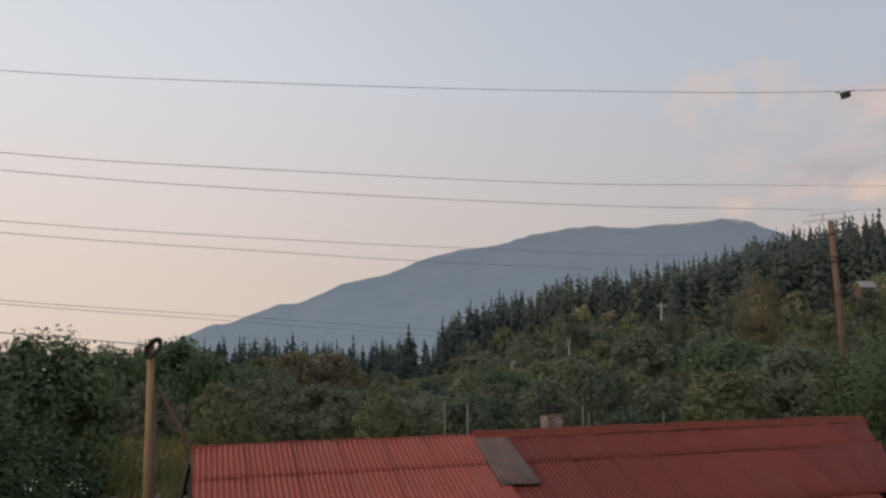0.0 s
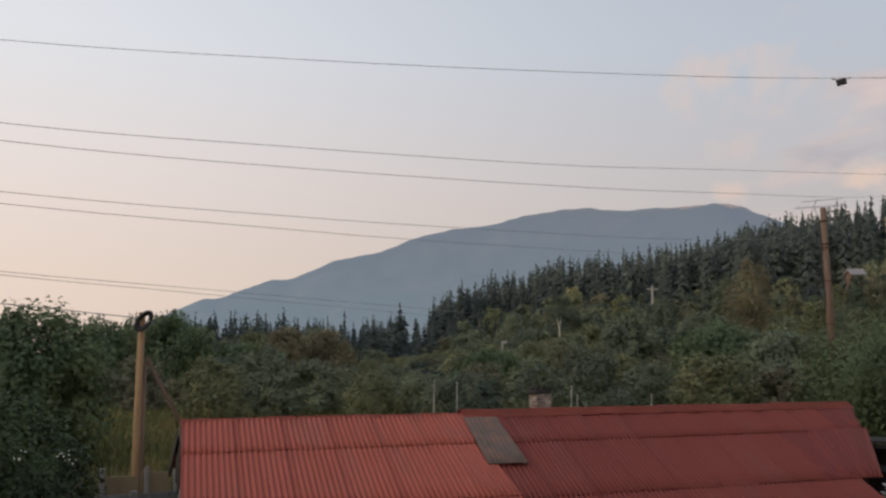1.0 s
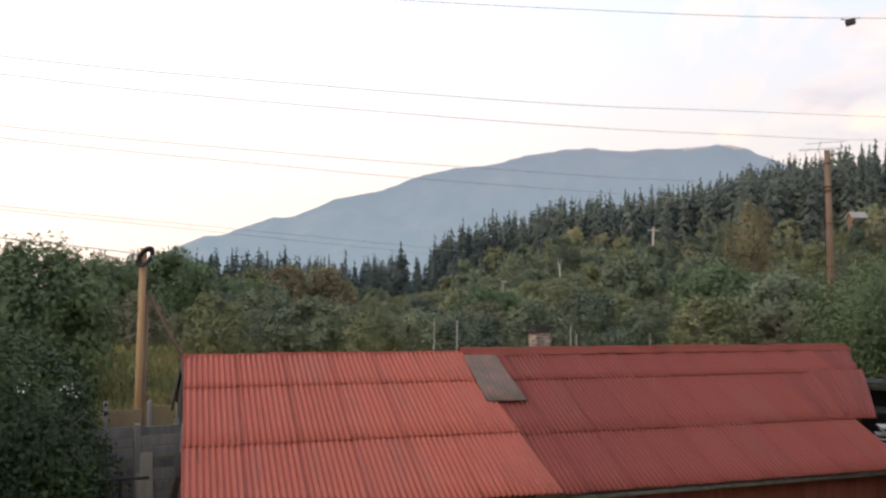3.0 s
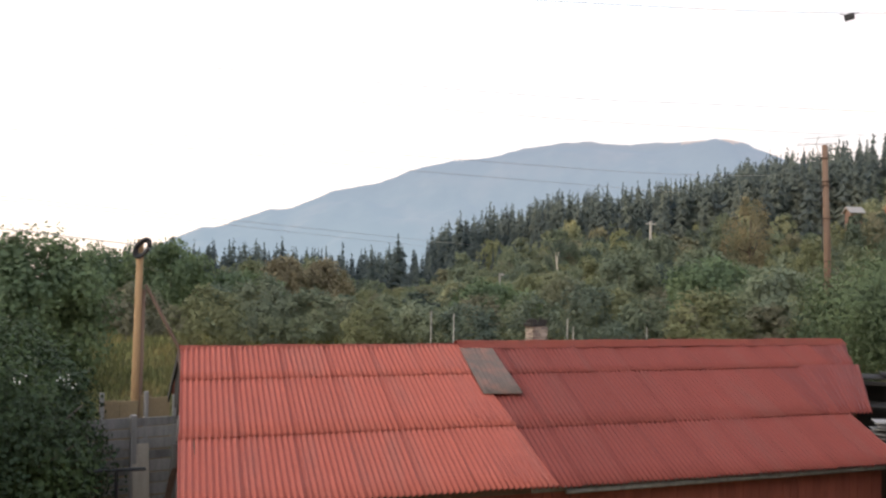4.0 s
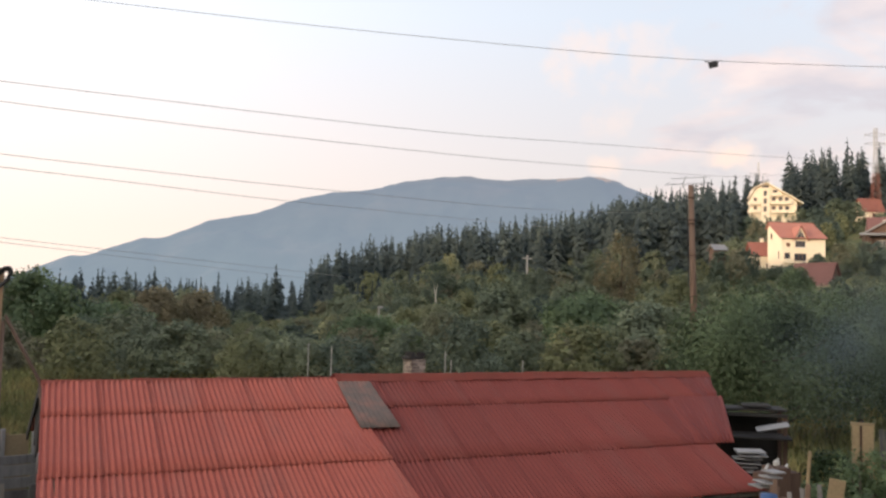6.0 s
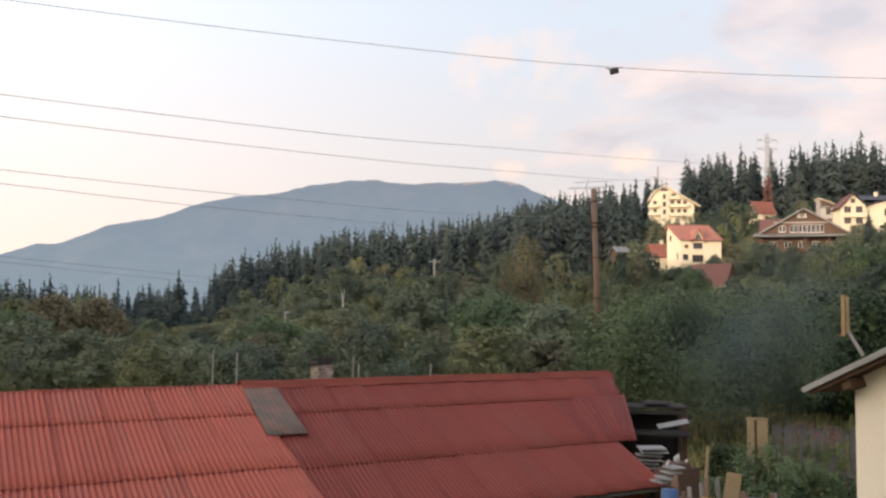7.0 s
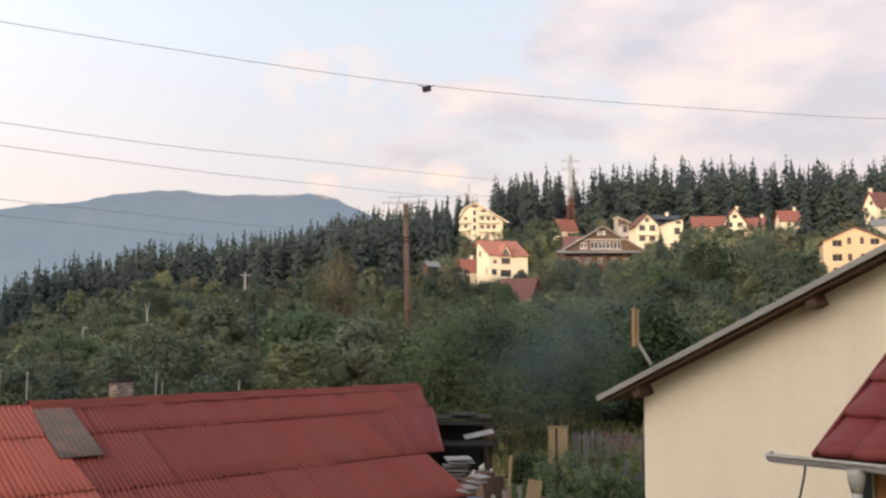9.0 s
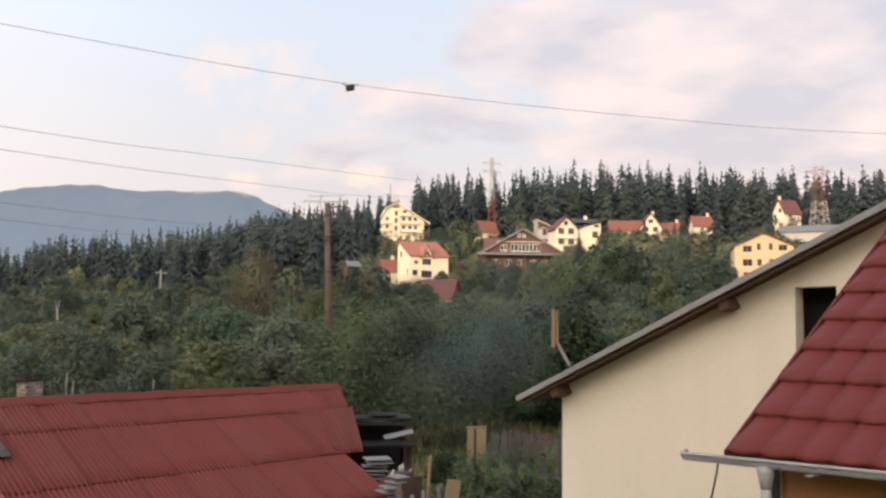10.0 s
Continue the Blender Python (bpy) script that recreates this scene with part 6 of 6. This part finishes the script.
# ---------------------------------------------------------------- junk shelter and garden by the shed's far end
def stack(name, az, el, d, yaw, label, cat, n, size, mat, step, rnd=5, group=""):
    p = spot(az, el, d)
    z0 = gz(p.x, p.y)
    t = thing(name, (p.x, p.y, z0), yaw, label, cat, group)
    rng = random.Random(int(d * 10 + az))
    for k in range(n):
        b = part("sheet", box((-size[0] / 2, -size[1] / 2, 0), (size[0] / 2, size[1] / 2, size[2]), 0.004), mat, t)
        b.matrix_basis = pose(rng.uniform(-0.08, 0.08) + 0.05 * k, rng.uniform(-0.06, 0.06), p.z - z0 - (n - 1 - k) * step, rng.uniform(-2, 2), rng.uniform(-2, 2), rng.uniform(-rnd, rnd))
    part("base", box((-size[0] / 2 + 0.1, -size[1] / 2 + 0.1, -0.1), (size[0] / 2 - 0.1, size[1] / 2 - 0.1, p.z - z0 - n * step + 0.02), 0.01), "dark_wood", t)
    return t


def build_yard():
    rng = random.Random(31)
    # open shelter with a dark flat roof
    p = spot(26.0, -5.1, 24)
    z0 = gz(p.x, p.y)
    s = thing("shelter", (p.x, p.y, z0), -22, "open junk shelter with a dark sagging sheet roof", "shelter")
    H = p.z - z0
    part("roof", box((-0.85, -0.45, H - 0.05), (0.85, 1.2, H), 0.01, pose(0, 0, 0, -2, -1, 0)), "soot_shade", s)
    me = sheet(11, 1.5)
    me.materials.append(M["soot_shade"])
    r = hang("roof_sheet", me, None, s)
    r.matrix_basis = pose(-0.2, 1.1, H + 0.03, -2, -1, 0) @ Matrix.Diagonal((0.62, 1, 0.8, 1))
    for x, y in ((-0.75, -0.36), (0.75, -0.36), (-0.75, 0.88), (0.75, 0.88)):
        part("post", box((x - 0.05, y - 0.05, -0.1), (x + 0.05, y + 0.05, H - 0.1), 0.006), "dark_wood", s)
    part("beam", box((-0.9, -0.43, H - 0.16), (0.8, -0.37, H - 0.075), 0.006), "soot_shade", s)
    # back and side near black, to paint in the shade inside
    part("back", box((-0.8, 0.95, 0), (0.8, 1.0, H - 0.2), 0.004), "soot_shade", s)
    part("side", box((-0.82, -0.4, 0), (-0.79, 0.94, H - 0.25), 0.004), "soot_shade", s)
    sh = tagged(part("loose_sheet", box((-0.36, -0.2, 0), (0.36, 0.2, 0.02), 0.004), "slate_pale"), "pale bent sheet lying on the shelter shelf", "sheet")
    q = spot(27.2, -6.1, 23.0)
    sh.matrix_basis = pose(q.x, q.y, q.z, 8, -12, -20)
    part("shelf", box((-0.7, -0.95, H - 0.62), (0.85, 0.1, H - 0.57), 0.006), "soot_shade", s)
    # stacked fibre-cement sheets, crate, barrel and loose white things
    stack("sheet_stack", 25.35, -7.5, 20.5, -15, "untidy stack of pale fibre-cement sheets beside the shed", "sheets", 6, (0.55, 0.45, 0.02), "slate_pale", 0.08)
    stack("sheet_stack", 26.7, -8.6, 18.6, 10, "leaning stack of pale boards beside the shed", "sheets", 4, (0.26, 0.4, 0.03), "slate_pale", 0.09)
    b = base(27.0, 17.4)
    top = 5.2 - 17.4 * math.tan(radians(9.75)) - b[2]
    t = thing("barrel", b, 0, "blue plastic barrel among the yard junk", "barrel")
    part("body", tube([(0, 0, 0), (0, 0, top * 0.3), (0, 0, top * 0.7), (0, 0, top)], [0.15, 0.17, 0.17, 0.14], 16), "blue_plastic", t, smooth=True)
    for f in (0.33, 0.66):
        part("hoop", tube([(0, 0, top * f - 0.02), (0, 0, top * f + 0.02)], 0.178, 16), "blue_plastic", t)
    for az, el, d, sz in ((27.4, -8.05, 19.9, 0.065), (27.9, -8.3, 20.1, 0.055), (26.9, -8.4, 19.8, 0.06)):
        q = spot(az, el, d)
        zz = gz(q.x, q.y)
        t = thing("canister", (q.x, q.y, zz), rng.uniform(0, 90), "white plastic canister on a dark crate", "canister", "canisters")
        part("crate", box((-0.2, -0.2, -0.1), (0.2, 0.2, q.z - zz - sz), 0.01), "dark_wood", t)
        part("body", box((-sz, -sz * 0.6, q.z - zz - sz + 0.002), (sz, sz * 0.6, q.z - zz + sz), 0.03), "plastic_white", t)
        part("cap", tube([(sz * 0.5, 0, q.z - zz + sz), (sz * 0.5, 0, q.z - zz + sz + 0.03)], 0.025, 8), "plastic_white", t)
    # picket fence of old stakes
    a, b = spot(27.0, -9.2, 17.8), spot(33.5, -10.0, 17.0)
    m, length = along((a.x, a.y, gz(a.x, a.y)), (b.x, b.y, 0))
    f = new("stake_fence")
    f.matrix_basis = m
    tagged(f, "crooked fence of old brown stakes at the garden edge", "fence")
    x = 0.0
    hh = a.z - gz(a.x, a.y)
    while x < length:
        bd = part("stake", box((-0.04, -0.015, -0.2), (0.04, 0.015, hh + rng.uniform(-0.35, 0.12)), 0.006), "pole_dark" if rng.random() < 0.7 else "board_grey", f)
        bd.matrix_basis = pose(x, rng.uniform(-0.03, 0.03), 0, rng.uniform(-3, 3), rng.uniform(-6, 6), 0)
        x += rng.uniform(0.1, 0.17)
    for z in (0.4, hh - 0.35):
        part("rail", box((0, 0.02, z), (length, 0.05, z + 0.07), 0.006), "pole_dark", f)
    # a long stake and a tan panel leaning on the fence
    q = spot(28.4, -7.3, 17.6)
    zz = gz(q.x, q.y)
    t = tagged(part("long_stake", tube([(0, 0, -0.1), (0.05, 0, q.z - zz)], [0.04, 0.03], 8), "board_tan"), "tall pale stake standing by the fence", "stake")
    t.matrix_basis = pose(q.x, q.y, zz, 0, 4, 0)
    q = spot(29.3, -8.65, 17.2)
    zz = gz(q.x, q.y)
    t = tagged(part("panel", box((-0.13, -0.015, 0), (0.13, 0.015, q.z - zz), 0.005), "board_tan"), "tan wooden panel leaning on the stake fence", "panel")
    t.matrix_basis = pose(q.x, q.y, zz, -4, 8, -30)
    # low hutch with an ochre lid in front of the stakes, a tub on it
    q = spot(30.0, -10.2, 16.3)
    zz = gz(q.x, q.y)
    t = thing("hutch", (q.x, q.y, zz), -24, "low plank hutch with an ochre board lid", "hutch")
    hq = q.z - zz
    for k in range(6):
        part("board", box((-0.42 + k * 0.14, -0.25, 0), (-0.29 + k * 0.14, -0.225, hq - 0.06), 0.004), "pole_dark", t)
    part("body", box((-0.4, -0.22, 0), (0.4, 0.25, hq - 0.07), 0.01), "dark_wood", t)
    part("lid", box((-0.47, -0.32, hq - 0.05), (0.30, 0.32, hq - 0.02), 0.008, pose(0, 0, 0, 4, 3, 0)), "ochre_board", t, "faded ochre board lid")
    bm = bmesh.new()
    tube_into(bm, [(0, 0, 0), (0, 0, 0.05), (0, 0, 0.12), (0, 0, 0.13)], [0.13, 0.15, 0.17, 0.185], 16)
    tagged(part("tub", bm, "tub_blue", smooth=True), "pale blue plastic tub beside the hutch lid", "tub").matrix_basis = t.matrix_basis @ pose(0.52, 0.0, hq - 0.1)
    part("ledge", box((0.36, -0.2, 0), (0.68, 0.2, hq - 0.11), 0.006), "dark_wood", t)
    # pale two-leaf wooden door standing in the garden
    q = spot(31.85, -5.65, 25.5)
    zz = gz(q.x, q.y)
    d = thing("garden_door", (q.x, q.y, zz), -30, "pale wooden two-leaf door standing among bushes", "door")
    h = q.z - zz
    for x0, x1, mat in ((-0.24, -0.06, "board_tan"), (0.0, 0.26, "board_tan")):
        part("leaf", box((x0, -0.03, 0), (x1, 0.03, h - (0.04 if x0 > 0 else 0)), 0.008), mat, d)
    part("gap_board", box((-0.065, 0.0, 0), (0.005, 0.02, h - 0.08)), "dark_wood", d)
    part("lintel", box((-0.27, -0.04, h - 0.02), (0.28, 0.04, h + 0.05), 0.008), "board_tan", d)
    # grey plank fence behind
    a, b = spot(32.8, -5.7, 29), spot(40.0, -5.3, 28)
    m, length = along((a.x, a.y, gz(a.x, a.y)), (b.x, b.y, 0))
    f = new("paling_fence")
    f.matrix_basis = m
    tagged(f, "old grey paling fence behind the garden", "fence")
    hh = a.z - gz(a.x, a.y)
    pale = board_mesh(0.11, 0.02, hh)
    pale.materials.append(M["board_dark"])
    x = 0.0
    while x < length:
        bd = hang("pale", pale, None, f)
        bd.matrix_basis = pose(x, rng.uniform(-0.02, 0.02), rng.uniform(-0.12, 0.03), 0, rng.uniform(-2, 2), 0)
        x += rng.uniform(0.12, 0.16)
    for z in (0.5, hh - 0.3):
        part("rail", box((0, 0.015, z), (length, 0.06, z + 0.09), 0.006), "board_grey", f)
    # garden shrubs
    for k, (az, d, h, w, mat) in enumerate(((29.5, 21.5, 1.7, 1.8, "leaf_green"), (31.0, 20.0, 1.3, 1.8, "leaf_green"), (33.2, 21.0, 1.5, 2.2, "leaf_dark"), (35.4, 20.5, 1.6, 2.2, "leaf_green"),
                                            (37.2, 22.5, 1.8, 2.2, "leaf_dark"), (34.2, 25.0, 1.5, 2.0, "leaf_green"), (30.4, 24.5, 1.9, 1.8, "leaf_dark"), (28.4, 22.8, 1.6, 1.5, "leaf_green"), (31.9, 23.3, 2.25, 2.0, "leaf_green"), (33.0, 24.0, 1.3, 1.6, "leaf_dark"), (32.2, 17.8, 1.0, 1.6, "leaf_green"), (35.0, 17.5, 1.0, 1.8, "leaf_dark"))):
        broadleaf_tree("garden_shrub", base(az, d), h, w, 4500, 0.05, mat, "low leafy green shrub in the garden", 60 + k, clumps=40, low=0.02, category="shrub")
    # red blossoms
    g = np.random.default_rng(77)
    cards = []
    for az, d, el in ((34.0, 25.5, -6.6), (34.9, 25.6, -6.3), (35.5, 25.8, -6.2), (36.0, 25.4, -6.5)):
        q = spot(az, el, d)
        pts = np.array([q.x, q.y, q.z]) + g.normal(0, 1, (20, 3)) * np.array([0.1, 0.1, 0.15])
        cards.append(leaf_cards(pts, unit(g.normal(size=(20, 3)) + np.array([0, -1, 0.6])), 0.035, g))
    stand("red_flowers", "petal", "tall red flowers in front of the paling fence", "flowers", cards)
    stems = []
    for az, d in ((34.0, 25.5), (34.9, 25.6), (35.5, 25.8), (36.0, 25.4)):
        c = crown(g, 2.1, 0.7, 900, 0.05, 14, 0.02)
        b = base(az, d)
        stems.append(c + np.array(b))
    stand("flower_stems", "leaf_green", "leafy stems under the red flowers", "plants", stems)
    cards = []
    for az, d in ((30.6, 18.5), (31.4, 18.6), (32.4, 18.4), (33.0, 18.7)):
        b = base(az, d)
        pts = np.array([b[0], b[1], b[2] + 1.05]) + g.normal(0, 1, (60, 3)) * np.array([0.2, 0.2, 0.12])
        cards.append(leaf_cards(pts, unit(g.normal(size=(60, 3)) + np.array([0, -1, 0.6])), 0.026, g))
    blossom = []
    for az, el, d in ((-21.0, -6.2, 14.6), (-20.7, -6.5, 14.7), (-23.2, -6.1, 13.8)):
        q = spot(az, el, d)
        pts = np.array([q.x, q.y, q.z]) + g.normal(0, 1, (7, 3)) * np.array([0.06, 0.06, 0.05])
        blossom.append(leaf_cards(pts, unit(g.normal(size=(7, 3)) + np.array([0, -1, 0.6])), 0.018, g))
    stand("tree_blossom", "frame_white", "small white blossoms on the dark garden tree", "flowers", blossom)
    stand("white_flowers", "frame_white", "small white flowers on the low shrubs", "flowers", cards)


build_yard()


def build_smoke():
    """Thin blue smoke of a garden fire: ragged veils drifting one behind the other."""
    m = bpy.data.materials.new("thin_smoke")
    m.use_nodes = True
    nt = m.node_tree
    N, L = nt.nodes.new, nt.links.new
    nt.nodes.remove(nt.nodes["Principled BSDF"])
    tc, uvw, fog = N("ShaderNodeTexCoord"), N("ShaderNodeMapping"), N("ShaderNodeTexNoise")
    L(tc.outputs["Object"], fog.inputs["Vector"])
    fog.inputs["Scale"].default_value, fog.inputs["Detail"].default_value = 0.75, 4
    ball = N("ShaderNodeTexGradient")
    ball.gradient_type = "QUADRATIC_SPHERE"
    uvw.inputs["Scale"].default_value = (1 / 3.3, 0.0, 1 / 3.3)
    L(tc.outputs["Object"], uvw.inputs["Vector"])
    L(uvw.outputs[0], ball.inputs[0])
    ragged, thin = N("ShaderNodeMapRange"), N("ShaderNodeMath")
    ragged.inputs["From Min"].default_value, ragged.inputs["From Max"].default_value = 0.3, 0.75
    ragged.inputs["To Max"].default_value = 0.12
    L(fog.outputs["Fac"], ragged.inputs["Value"])
    thin.operation = "MULTIPLY"
    L(ragged.outputs[0], thin.inputs[0])
    L(ball.outputs["Fac"], thin.inputs[1])
    clear, veil, mix = N("ShaderNodeBsdfTransparent"), N("ShaderNodeBsdfTranslucent"), N("ShaderNodeMixShader")
    veil.inputs["Color"].default_value = (0.50, 0.58, 0.66, 1)
    L(thin.outputs[0], mix.inputs[0])
    L(clear.outputs[0], mix.inputs[1])
    L(veil.outputs[0], mix.inputs[2])
    L(mix.outputs[0], nt.nodes["Material Output"].inputs["Surface"])
    M["smoke"] = m
    smoke = thing("smoke", base(32.0, 27.5), -32, "thin blue smoke drifting from a garden fire", "smoke", kind="stuff")
    rng = random.Random(6)
    for k, (x, y, z) in enumerate(((-0.5, -0.6, 3.3), (-0.4, 0.0, 4.3), (0.0, 0.6, 5.2), (0.8, 1.2, 5.6))):
        bm = bmesh.new()
        n = 14
        grid = [[bm.verts.new((-3.3 + 6.6 * i / n, 0.35 * math.sin(i * 0.8 + j * 0.5 + 2 * k) + 0.2 * math.cos(j * 0.9 + k), -3.3 + 6.6 * j / n)) for i in range(n + 1)] for j in range(n + 1)]
        for j in range(n):
            for i in range(n):
                bm.faces.new((grid[j][i], grid[j][i + 1], grid[j + 1][i + 1], grid[j + 1][i]))
        v = part("veil", bm, "smoke", smoke, smooth=True)
        v.matrix_basis = pose(x, y, z, 0, rng.uniform(-8, 20), rng.uniform(-8, 8))
        v.visible_shadow = False


build_smoke()
